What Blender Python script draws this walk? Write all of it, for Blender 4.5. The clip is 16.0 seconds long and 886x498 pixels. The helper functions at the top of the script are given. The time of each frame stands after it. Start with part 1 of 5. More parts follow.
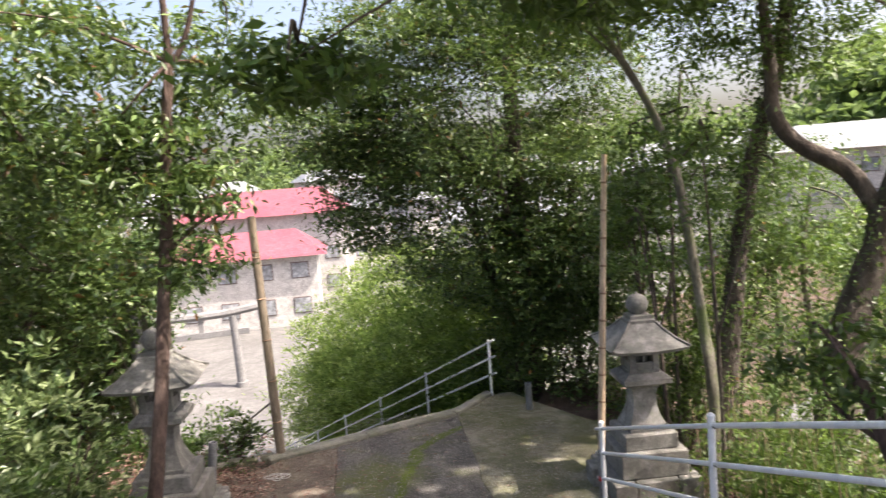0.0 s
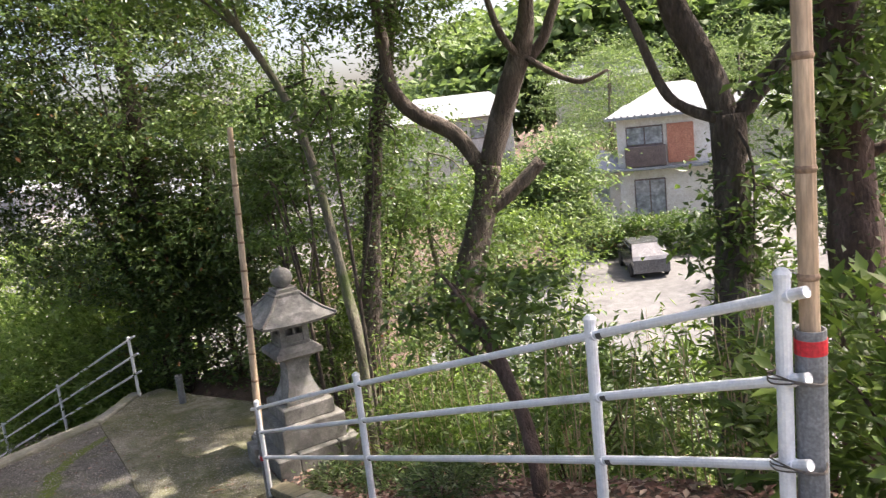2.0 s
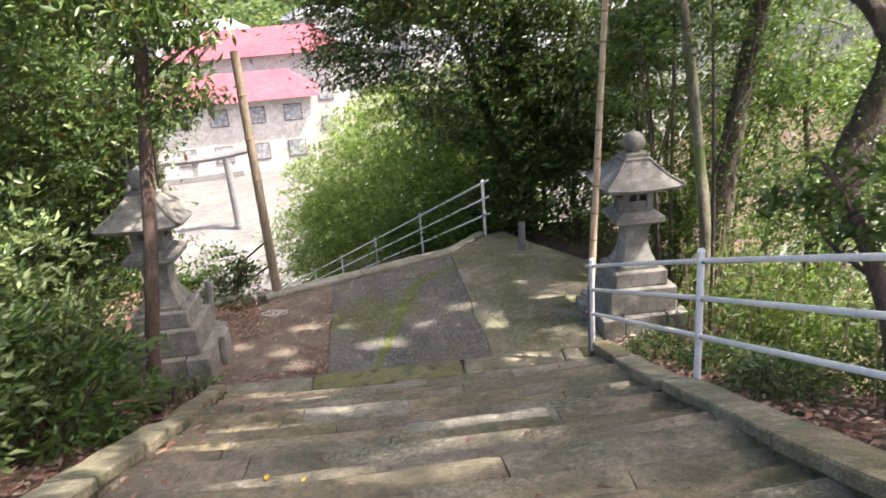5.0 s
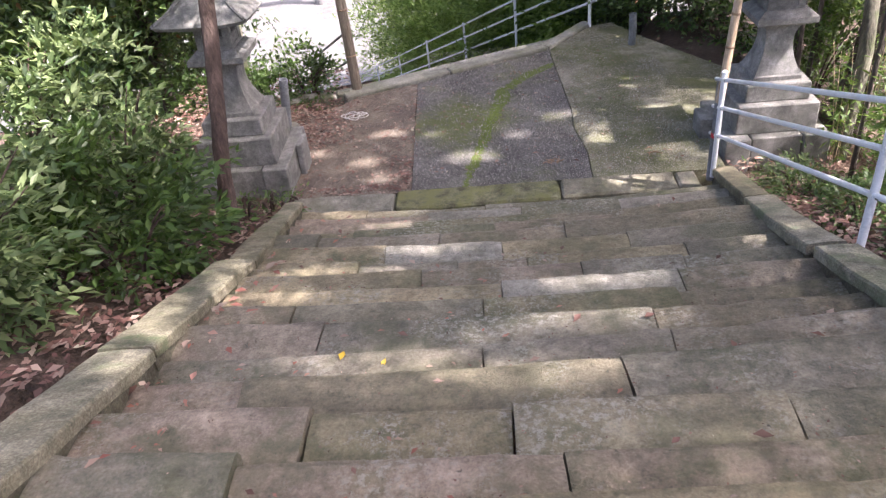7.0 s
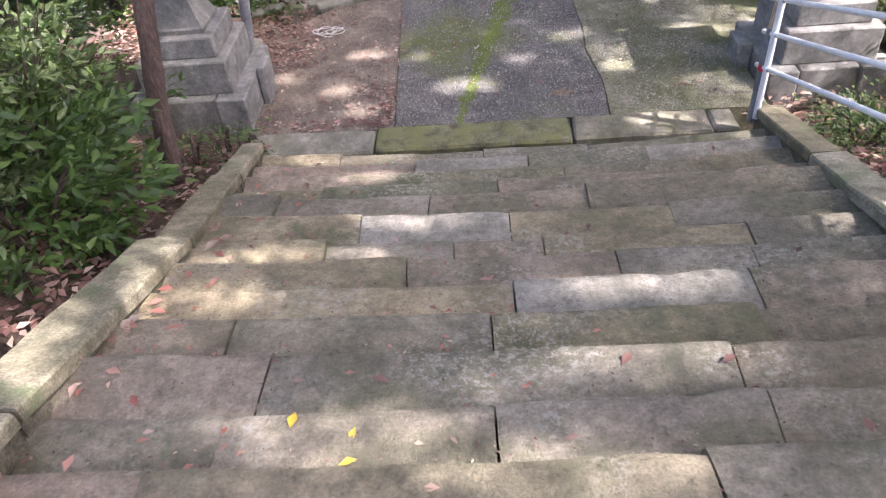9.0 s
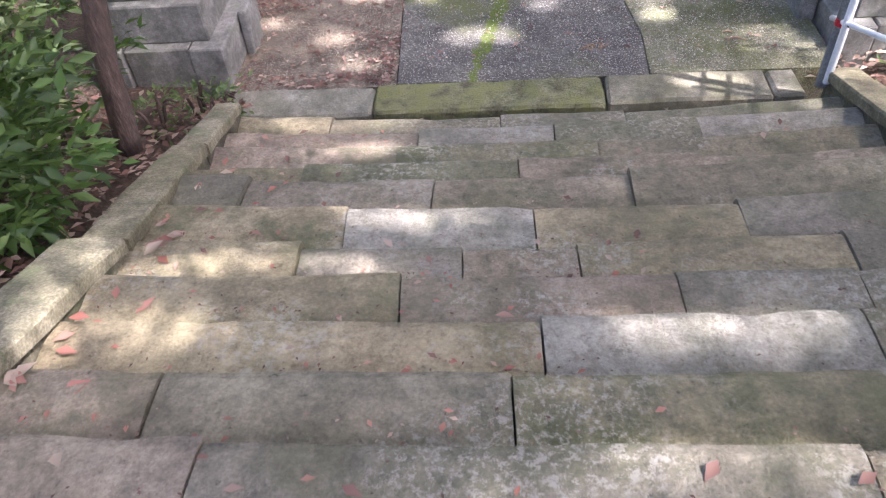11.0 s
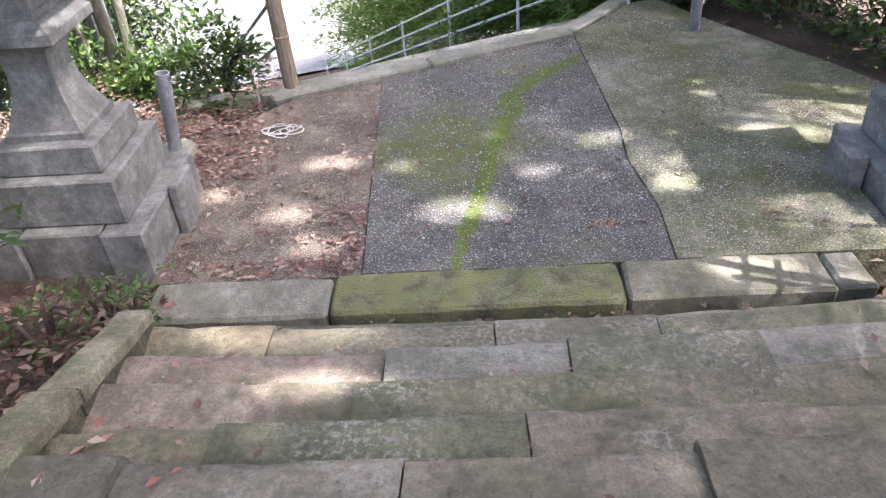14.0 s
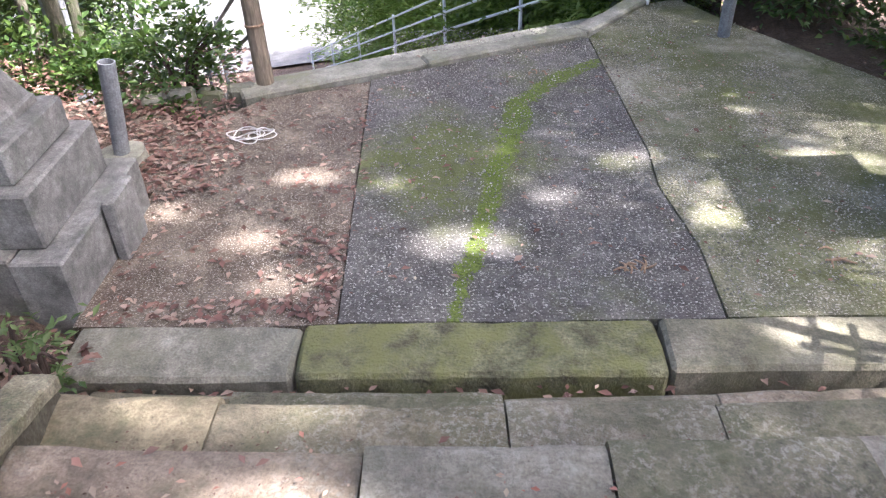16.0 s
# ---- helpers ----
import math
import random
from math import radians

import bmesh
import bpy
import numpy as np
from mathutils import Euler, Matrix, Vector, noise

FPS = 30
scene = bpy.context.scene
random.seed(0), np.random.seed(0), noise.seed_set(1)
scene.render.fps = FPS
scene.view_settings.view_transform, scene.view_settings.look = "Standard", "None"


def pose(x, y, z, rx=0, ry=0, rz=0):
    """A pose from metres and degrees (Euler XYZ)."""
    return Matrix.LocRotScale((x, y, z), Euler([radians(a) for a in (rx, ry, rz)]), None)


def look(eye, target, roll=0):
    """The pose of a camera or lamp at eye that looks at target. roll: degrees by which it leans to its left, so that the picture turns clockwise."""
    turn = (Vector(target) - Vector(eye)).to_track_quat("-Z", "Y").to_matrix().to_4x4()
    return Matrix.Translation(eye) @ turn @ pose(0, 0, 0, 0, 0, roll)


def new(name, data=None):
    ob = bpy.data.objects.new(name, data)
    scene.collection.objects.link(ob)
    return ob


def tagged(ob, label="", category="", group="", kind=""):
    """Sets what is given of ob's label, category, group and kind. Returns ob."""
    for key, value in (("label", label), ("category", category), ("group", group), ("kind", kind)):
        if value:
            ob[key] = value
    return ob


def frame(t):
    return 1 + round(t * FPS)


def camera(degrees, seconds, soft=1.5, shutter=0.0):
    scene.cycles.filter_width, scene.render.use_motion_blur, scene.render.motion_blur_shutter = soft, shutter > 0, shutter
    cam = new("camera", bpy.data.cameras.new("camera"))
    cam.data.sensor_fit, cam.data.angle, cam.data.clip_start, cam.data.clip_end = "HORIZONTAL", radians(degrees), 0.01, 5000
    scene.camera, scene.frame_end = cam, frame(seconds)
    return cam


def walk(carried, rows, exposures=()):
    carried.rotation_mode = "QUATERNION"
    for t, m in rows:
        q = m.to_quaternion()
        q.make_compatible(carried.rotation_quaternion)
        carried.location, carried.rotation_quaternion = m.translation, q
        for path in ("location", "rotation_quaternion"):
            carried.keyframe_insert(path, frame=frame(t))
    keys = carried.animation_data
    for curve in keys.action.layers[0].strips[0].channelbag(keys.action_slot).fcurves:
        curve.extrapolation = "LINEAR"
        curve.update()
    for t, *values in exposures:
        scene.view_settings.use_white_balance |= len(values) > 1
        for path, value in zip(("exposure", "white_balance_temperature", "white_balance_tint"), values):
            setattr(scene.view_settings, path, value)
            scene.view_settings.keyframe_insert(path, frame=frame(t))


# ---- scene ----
# ---------------- camera and walk ----------------
cam = camera(61.4, 16.0, 1.25, 0.3)
ROWS = [
    (0.0, 1.126, -8.362, 4.246, 83.73, 4.33, -4.62),
    (0.5, 1.178, -8.337, 4.239, 82.73, 5.34, -13.26),
    (1.0, 1.229, -8.305, 4.217, 81.76, 5.91, -20.88),
    (1.5, 1.252, -8.283, 4.198, 80.66, 6.25, -27.25),
    (2.0, 1.274, -8.260, 4.178, 79.48, 6.33, -31.76),
    (2.5, 1.286, -8.248, 4.169, 78.36, 6.21, -33.65),
    (3.0, 1.286, -8.258, 4.165, 77.55, 5.91, -32.71),
    (3.5, 1.277, -8.258, 4.175, 76.83, 5.65, -28.92),
    (4.0, 1.261, -8.259, 4.183, 75.95, 5.17, -22.69),
    (4.5, 1.229, -8.264, 4.192, 74.98, 4.79, -14.99),
    (5.0, 1.189, -8.212, 4.148, 71.75, 4.36, -4.89),
    (7.5, 1.105, -6.867, 4.124, 53.18, 5.65, 1.52),
    (8.0, 1.083, -6.541, 4.064, 51.80, 5.34, -0.55),
    (8.5, 1.092, -6.266, 3.907, 50.14, 4.39, 1.16),
    (9.0, 1.013, -5.996, 3.759, 48.38, 4.45, 0.92),
    (11.5, 0.958, -4.906, 3.290, 43.98, 4.12, 2.32),
    (12.0, 0.910, -4.684, 3.225, 48.04, 2.94, 0.93),
    (12.5, 0.948, -4.481, 3.143, 52.28, 2.56, 1.09),
    (13.0, 0.957, -4.282, 3.073, 53.59, 2.98, 1.15),
    (13.5, 0.910, -4.038, 3.003, 54.10, 3.68, 0.89),
    (14.0, 0.934, -3.797, 2.894, 54.27, 3.93, 0.60),
    (14.5, 0.833, -3.571, 2.813, 53.75, 4.15, 0.15),
    (15.0, 0.815, -3.384, 2.751, 52.80, 3.24, 0.91),
    (15.5, 0.862, -3.156, 2.669, 53.64, 2.25, 1.05),
    (16.0, 0.820, -2.896, 2.563, 54.05, 1.57, 0.61),
]
walk(cam, [(r[0], pose(*r[1:])) for r in ROWS],
     [(0.0, 1.55, 6950, 16), (3.0, 1.75, 6950, 17), (5.0, 1.85, 6850, 16), (7.5, 2.1, 6200, 24), (9.0, 2.25, 6150, 24), (12.0, 2.45, 6000, 21), (16.0, 2.5, 5980, 19)])

# ---------------- world and sun ----------------
SUN_EL, SUN_AZ = radians(56), radians(108)      # azimuth from +y towards +x
world = bpy.data.worlds.new("sky")
scene.world = world
world.use_nodes = True
wn = world.node_tree.nodes
sky = wn.new("ShaderNodeTexSky")
sky.sky_type, sky.sun_disc = "NISHITA", False
sky.sun_elevation, sky.sun_rotation = SUN_EL, SUN_AZ
sky.air_density, sky.dust_density, sky.ozone_density = 0.8, 5.5, 0.4
wn["Background"].inputs[1].default_value = 0.15
world.node_tree.links.new(sky.outputs[0], wn["Background"].inputs[0])
sun_data = bpy.data.lights.new("sun", "SUN")
sun_data.energy, sun_data.angle, sun_data.color = 4.4, radians(0.9), (1.0, 0.95, 0.86)
sun = new("sun", sun_data)
away = Vector((math.sin(SUN_AZ) * math.cos(SUN_EL), math.cos(SUN_AZ) * math.cos(SUN_EL), math.sin(SUN_EL)))
sun.matrix_world = look(away * 60, (0, 0, 0))

# ---------------- materials ----------------
def nodes_of(name):
    m = bpy.data.materials.new(name)
    m.use_nodes = True
    return m, m.node_tree.nodes, m.node_tree.links, m.node_tree.nodes["Principled BSDF"]


def noise_at(n, l, scale, detail=4.0, rough=0.6, stretch=None):
    geo = n.new("ShaderNodeNewGeometry")
    t = n.new("ShaderNodeTexNoise")
    t.inputs["Scale"].default_value, t.inputs["Detail"].default_value, t.inputs["Roughness"].default_value = scale, detail, rough
    if stretch:
        mp = n.new("ShaderNodeMapping")
        mp.inputs["Scale"].default_value = stretch
        l.new(geo.outputs["Position"], mp.inputs[0])
        l.new(mp.outputs[0], t.inputs["Vector"])
    else:
        l.new(geo.outputs["Position"], t.inputs["Vector"])
    return t.outputs[0]


def ramp(n, l, src, stops):
    r = n.new("ShaderNodeValToRGB")
    while len(r.color_ramp.elements) < len(stops):
        r.color_ramp.elements.new(0.5)
    for e, (p, c) in zip(r.color_ramp.elements, stops):
        e.position, e.color = p, (*c, 1) if len(c) == 3 else c
    l.new(src, r.inputs[0])
    return r.outputs[0]


def blend(n, l, fac, a, b, mode="MIX"):
    x = n.new("ShaderNodeMix")
    x.data_type, x.blend_type = "RGBA", mode
    for sock, v in ((x.inputs[0], fac), (x.inputs[6], a), (x.inputs[7], b)):
        if hasattr(v, "is_output"):
            l.new(v, sock)
        else:
            sock.default_value = v if isinstance(v, float) else (*v, 1)
    return x.outputs[2]


def maths(n, l, op, a, b=0.0, c=0.0):
    x = n.new("ShaderNodeMath")
    x.operation = op
    for sock, v in zip(x.inputs, (a, b, c)):
        if hasattr(v, "is_output"):
            l.new(v, sock)
        else:
            sock.default_value = v
    return x.outputs[0]


def surface(name, c1, c2, c3=None, scale=2.5, fine=70.0, rough=0.85, bump=0.35, depth=0.01, metal=0.0, spread=0.0,
            moss=None, moss_at=(0.52, 0.66), moss_scale=1.3, stretch=None, speck=None, grit=(105, 0.57, 0.64)):
    m, n, l, b = nodes_of(name)
    big, small = noise_at(n, l, scale, 5, 0.62, stretch), noise_at(n, l, fine, 3, 0.6, stretch)
    stops = [(0.33, c1), (0.66, c2)] if c3 is None else [(0.3, c1), (0.5, c2), (0.68, c3)]
    col = ramp(n, l, big, stops)
    col = blend(n, l, 0.8, col, ramp(n, l, small, [(0.3, (0.35,) * 3), (0.5, (0.5,) * 3), (0.7, (0.72,) * 3)]), "OVERLAY")
    mid = noise_at(n, l, scale * 5.0, 7, 0.72, stretch)
    col = blend(n, l, 0.6, col, ramp(n, l, mid, [(0.32, (0.27,) * 3), (0.5, (0.5,) * 3), (0.68, (0.75,) * 3)]), "OVERLAY")
    if speck:
        col = blend(n, l, ramp(n, l, noise_at(n, l, grit[0], 2, 0.5), [(grit[1], (0,) * 3), (grit[2], (1,) * 3)]), col, speck)
    if moss:
        mask = ramp(n, l, noise_at(n, l, moss_scale, 8, 0.7), [(moss_at[0], (0,) * 3), (moss_at[1], (1,) * 3)])
        col = blend(n, l, mask, col, moss)
    if spread:
        oi = n.new("ShaderNodeObjectInfo")
        v = maths(n, l, "MULTIPLY_ADD", oi.outputs["Random"], 2 * spread, 1 - spread)
        h = n.new("ShaderNodeHueSaturation")
        l.new(v, h.inputs["Value"])
        l.new(maths(n, l, "MULTIPLY_ADD", oi.outputs["Random"], -0.4, 1.2), h.inputs["Saturation"])
        l.new(col, h.inputs["Color"])
        col = h.outputs[0]
    l.new(col, b.inputs["Base Color"])
    b.inputs["Roughness"].default_value, b.inputs["Metallic"].default_value = rough, metal
    if bump:
        bp = n.new("ShaderNodeBump")
        bp.inputs["Strength"].default_value, bp.inputs["Distance"].default_value = bump, depth
        l.new(maths(n, l, "ADD", small, maths(n, l, "MULTIPLY", big, 1.5)), bp.inputs["Height"])
        l.new(bp.outputs[0], b.inputs["Normal"])
    return m


def leafy(name, dark, mid, light, rough=0.45, glow=0.35, dry=None):
    """Leaves: colour by leaf and by clump, light passes through them."""
    m, n, l, b = nodes_of(name)
    geo = n.new("ShaderNodeNewGeometry")
    col = ramp(n, l, geo.outputs["Random Per Island"], [(0.05, dark), (0.5, mid), (0.9, light)] + ([(0.965, light), (0.985, dry)] if dry else []))
    col = blend(n, l, 0.6, col, ramp(n, l, noise_at(n, l, 2.0, 4), [(0.35, (0.2,) * 3), (0.65, (0.78,) * 3)]), "OVERLAY")
    l.new(col, b.inputs["Base Color"])
    b.inputs["Roughness"].default_value = rough
    tr = n.new("ShaderNodeBsdfTranslucent")
    l.new(blend(n, l, 0.4, col, (0.16, 0.23, 0.03)), tr.inputs[0])
    mix = n.new("ShaderNodeMixShader")
    mix.inputs[0].default_value = glow
    l.new(b.outputs[0], mix.inputs[1])
    l.new(tr.outputs[0], mix.inputs[2])
    l.new(mix.outputs[0], n["Material Output"].inputs[0])
    return m


def step_material():
    """Old step stones: each its own tint, with crusts of pale lichen, algae and fine pitting."""
    m, n, l, b = nodes_of("worn_step_stone")
    oi = n.new("ShaderNodeObjectInfo")
    tint = ramp(n, l, oi.outputs["Random"], [(0.0, (0.17, 0.152, 0.1)), (0.2, (0.315, 0.245, 0.19)), (0.38, (0.2, 0.186, 0.142)), (0.55, (0.325, 0.265, 0.17)), (0.75, (0.135, 0.132, 0.082)), (0.9, (0.25, 0.218, 0.172)), (1.0, (0.285, 0.262, 0.222))])
    big, mid, fine = noise_at(n, l, 2.6, 5, 0.6), noise_at(n, l, 17, 8, 0.74), noise_at(n, l, 75, 3, 0.65)
    col = blend(n, l, 0.75, tint, ramp(n, l, big, [(0.32, (0.3,) * 3), (0.5, (0.5,) * 3), (0.68, (0.7,) * 3)]), "OVERLAY")
    col = blend(n, l, 0.75, col, ramp(n, l, mid, [(0.33, (0.27,) * 3), (0.5, (0.5,) * 3), (0.66, (0.72,) * 3)]), "OVERLAY")
    col = blend(n, l, 0.55, col, ramp(n, l, fine, [(0.3, (0.3,) * 3), (0.5, (0.5,) * 3), (0.7, (0.68,) * 3)]), "OVERLAY")
    algae = ramp(n, l, noise_at(n, l, 1.7, 9, 0.74), [(0.46, (0,) * 3), (0.6, (0.8,) * 3)])
    share = maths(n, l, "FRACT", maths(n, l, "MULTIPLY", oi.outputs["Random"], 7.3))       # some stones are mossier than others
    col = blend(n, l, maths(n, l, "MULTIPLY", algae, maths(n, l, "MULTIPLY_ADD", share, 0.65, 0.35)), col, (0.095, 0.103, 0.05))
    crust = maths(n, l, "MULTIPLY", ramp(n, l, noise_at(n, l, 1.35, 4, 0.6), [(0.5, (0,) * 3), (0.6, (1,) * 3)]), ramp(n, l, noise_at(n, l, 30, 9, 0.8), [(0.5, (0,) * 3), (0.58, (0.7,) * 3)]))
    col = blend(n, l, crust, col, (0.41, 0.385, 0.335))
    pits = ramp(n, l, noise_at(n, l, 34, 4, 0.6), [(0.25, (0.8,) * 3), (0.33, (0,) * 3)])
    col = blend(n, l, pits, col, (0.075, 0.066, 0.05))
    l.new(col, b.inputs["Base Color"])
    b.inputs["Roughness"].default_value = 0.9
    bp = n.new("ShaderNodeBump")
    bp.inputs["Strength"].default_value, bp.inputs["Distance"].default_value = 0.9, 0.016
    l.new(maths(n, l, "ADD", maths(n, l, "MULTIPLY", fine, 0.8), maths(n, l, "MULTIPLY", mid, 1.6)), bp.inputs["Height"])
    l.new(bp.outputs[0], b.inputs["Normal"])
    return m


M_STEP = step_material()
M_WALLSTONE = surface("side_wall_stone", (0.12, 0.11, 0.072), (0.21, 0.19, 0.13), (0.31, 0.28, 0.205), 4, 80, 0.9, 0.6, 0.014, spread=0.2,
                      moss=(0.10, 0.14, 0.06), moss_at=(0.52, 0.7), moss_scale=2.3)
M_LANTERN = surface("lantern_granite", (0.12, 0.116, 0.107), (0.20, 0.194, 0.18), (0.30, 0.29, 0.27), 5, 120, 0.85, 0.4, 0.006, spread=0.06,
                    moss=(0.16, 0.175, 0.13), moss_at=(0.56, 0.74), moss_scale=4)
M_CONCRETE = surface("mossy_concrete", (0.075, 0.075, 0.042), (0.145, 0.138, 0.09), (0.26, 0.245, 0.19), 1.5, 55, 0.9, 1.0, 0.018, speck=(0.38, 0.36, 0.31), grit=(78, 0.58, 0.62),
                     moss=(0.095, 0.105, 0.035), moss_at=(0.44, 0.64), moss_scale=1.2)
M_CURB = surface("curb_concrete", (0.14, 0.138, 0.105), (0.2, 0.195, 0.16), (0.28, 0.272, 0.235), 3, 100, 0.9, 0.5, 0.008, moss=(0.14, 0.15, 0.08))
M_DIRT = surface("packed_dirt", (0.068, 0.049, 0.036), (0.122, 0.094, 0.07), (0.19, 0.156, 0.12), 2.6, 45, 0.95, 0.7, 0.02, speck=(0.33, 0.30, 0.26))
M_SOIL = surface("forest_soil", (0.05, 0.034, 0.024), (0.09, 0.058, 0.042), (0.14, 0.095, 0.07), 1.6, 40, 0.95, 0.9, 0.05)
M_WHITEPAINT = surface("white_rail_paint", (0.68, 0.69, 0.71), (0.8, 0.81, 0.83), (0.84, 0.85, 0.86), 6, 90, 0.45, 0.15, 0.002)
M_PIPE = surface("grey_pipe", (0.15, 0.155, 0.165), (0.22, 0.23, 0.24), None, 5, 90, 0.55, 0.15, 0.002)
M_STONEGATE = surface("pale_gate_stone", (0.15, 0.15, 0.152), (0.2, 0.2, 0.2), None, 2, 30, 0.8, 0.2)
M_ROPE = surface("white_rope", (0.5, 0.48, 0.46), (0.6, 0.58, 0.55), None, 9, 60, 0.9, 0.2)
M_RED = surface("red_tape", (0.5, 0.02, 0.03), (0.6, 0.03, 0.045), None, 8, 60, 0.5, 0.1)
M_BAMBOO = surface("dry_bamboo", (0.36, 0.25, 0.16), (0.47, 0.35, 0.24), (0.55, 0.43, 0.31), 5, 60, 0.55, 0.2, 0.003, stretch=(1, 1, 0.15))
M_NODE = surface("bamboo_node", (0.2, 0.13, 0.085), (0.3, 0.2, 0.13), None, 9, 60, 0.7, 0.2)
M_GREYPOST = surface("weathered_bamboo", (0.17, 0.135, 0.095), (0.27, 0.22, 0.165), None, 5, 60, 0.7, 0.3, 0.004, stretch=(1, 1, 0.15))
M_WIRE = surface("dark_wire", (0.06, 0.05, 0.045), (0.09, 0.08, 0.07), None, 9, 60, 0.6, 0.1)
M_BARK = surface("dark_bark", (0.045, 0.036, 0.03), (0.085, 0.068, 0.055), (0.14, 0.118, 0.098), 6, 45, 0.95, 1.0, 0.03, stretch=(1, 1, 0.3))
M_BARK_PALE = surface("lichen_bark", (0.075, 0.068, 0.05), (0.13, 0.12, 0.09), (0.22, 0.205, 0.165), 7, 45, 0.95, 0.9, 0.02, stretch=(1, 1, 0.3), moss=(0.10, 0.13, 0.05))
M_BARK_RED = surface("reddish_bark", (0.045, 0.03, 0.024), (0.08, 0.053, 0.043), (0.13, 0.09, 0.075), 8, 50, 0.95, 0.8, 0.02, stretch=(1, 1, 0.3))
M_LEAF_DARK = leafy("evergreen_leaf", (0.026, 0.052, 0.018), (0.075, 0.135, 0.04), (0.17, 0.25, 0.08), 0.36, 0.34, (0.16, 0.07, 0.03))
M_LEAF_MID = leafy("broad_leaf", (0.035, 0.07, 0.018), (0.065, 0.13, 0.03), (0.125, 0.2, 0.05), 0.42, 0.42)
M_LEAF_BRIGHT = leafy("fresh_leaf", (0.06, 0.115, 0.02), (0.11, 0.19, 0.035), (0.19, 0.28, 0.06), 0.45, 0.5)
M_LEAF_PALE = leafy("azalea_leaf", (0.05, 0.09, 0.035), (0.14, 0.2, 0.08), (0.29, 0.36, 0.17), 0.32, 0.38)
M_LEAF_GREY = leafy("fern_leaf", (0.10, 0.17, 0.04), (0.2, 0.3, 0.075), (0.32, 0.43, 0.13), 0.5, 0.65)
# distance haze is put into these paler greens; the weeds share them
M_LEAF_STREET = leafy("street_leaf", (0.07, 0.125, 0.045), (0.13, 0.205, 0.075), (0.2, 0.28, 0.115), 0.5, 0.5)
M_LITTER = leafy("fallen_leaf", (0.09, 0.04, 0.032), (0.2, 0.1, 0.08), (0.36, 0.26, 0.21), 0.7, 0.1, (0.42, 0.38, 0.28))
M_PINK = leafy("pink_fallen_leaf", (0.3, 0.1, 0.075), (0.4, 0.18, 0.14), (0.45, 0.34, 0.26), 0.6, 0.15)
M_YELLOW = leafy("yellow_fallen_leaf", (0.5, 0.33, 0.03), (0.55, 0.36, 0.04), (0.5, 0.42, 0.15), 0.6, 0.15)
M_PLASTER = surface("cream_plaster", (0.62, 0.58, 0.53), (0.72, 0.68, 0.63), None, 0.8, 20, 0.9, 0.1)
M_TILE = surface("grey_roof_tile", (0.17, 0.185, 0.2), (0.25, 0.265, 0.28), None, 1.5, 12, 0.5, 0.3, 0.03)
M_REDROOF = surface("red_metal_roof", (0.2, 0.05, 0.07), (0.25, 0.075, 0.095), None, 0.5, 8, 0.5, 0.1)
M_DARKWOOD = surface("dark_balcony_wood", (0.10, 0.075, 0.07), (0.16, 0.12, 0.11), None, 3, 20, 0.8, 0.1)
M_SALMON = surface("salmon_panel", (0.42, 0.17, 0.11), (0.5, 0.23, 0.15), None, 3, 20, 0.8, 0.1)
M_GLASS = surface("window_glass", (0.22, 0.235, 0.25), (0.33, 0.345, 0.36), None, 0.6, 3, 0.12, 0.0)
M_WHITE = surface("white_plaster", (0.4, 0.385, 0.37), (0.5, 0.485, 0.46), None, 0.6, 14, 0.85, 0.1)
M_PALEROAD = surface("pale_road", (0.1, 0.098, 0.094), (0.145, 0.142, 0.138), None, 0.5, 30, 0.9, 0.2)
M_ASPHROAD = surface("dark_road", (0.09, 0.09, 0.09), (0.135, 0.135, 0.135), None, 0.5, 30, 0.9, 0.2)
M_PAINT_CAR = surface("silver_car_paint", (0.1, 0.105, 0.115), (0.14, 0.145, 0.155), None, 2, 20, 0.25, 0.0, metal=0.6)
M_CARGLASS = surface("car_glass", (0.02, 0.022, 0.025), (0.03, 0.032, 0.035), None, 2, 20, 0.08, 0.0)
M_TYRE = surface("tyre_rubber", (0.02, 0.02, 0.02), (0.03, 0.03, 0.03), None, 6, 40, 0.85, 0.1)


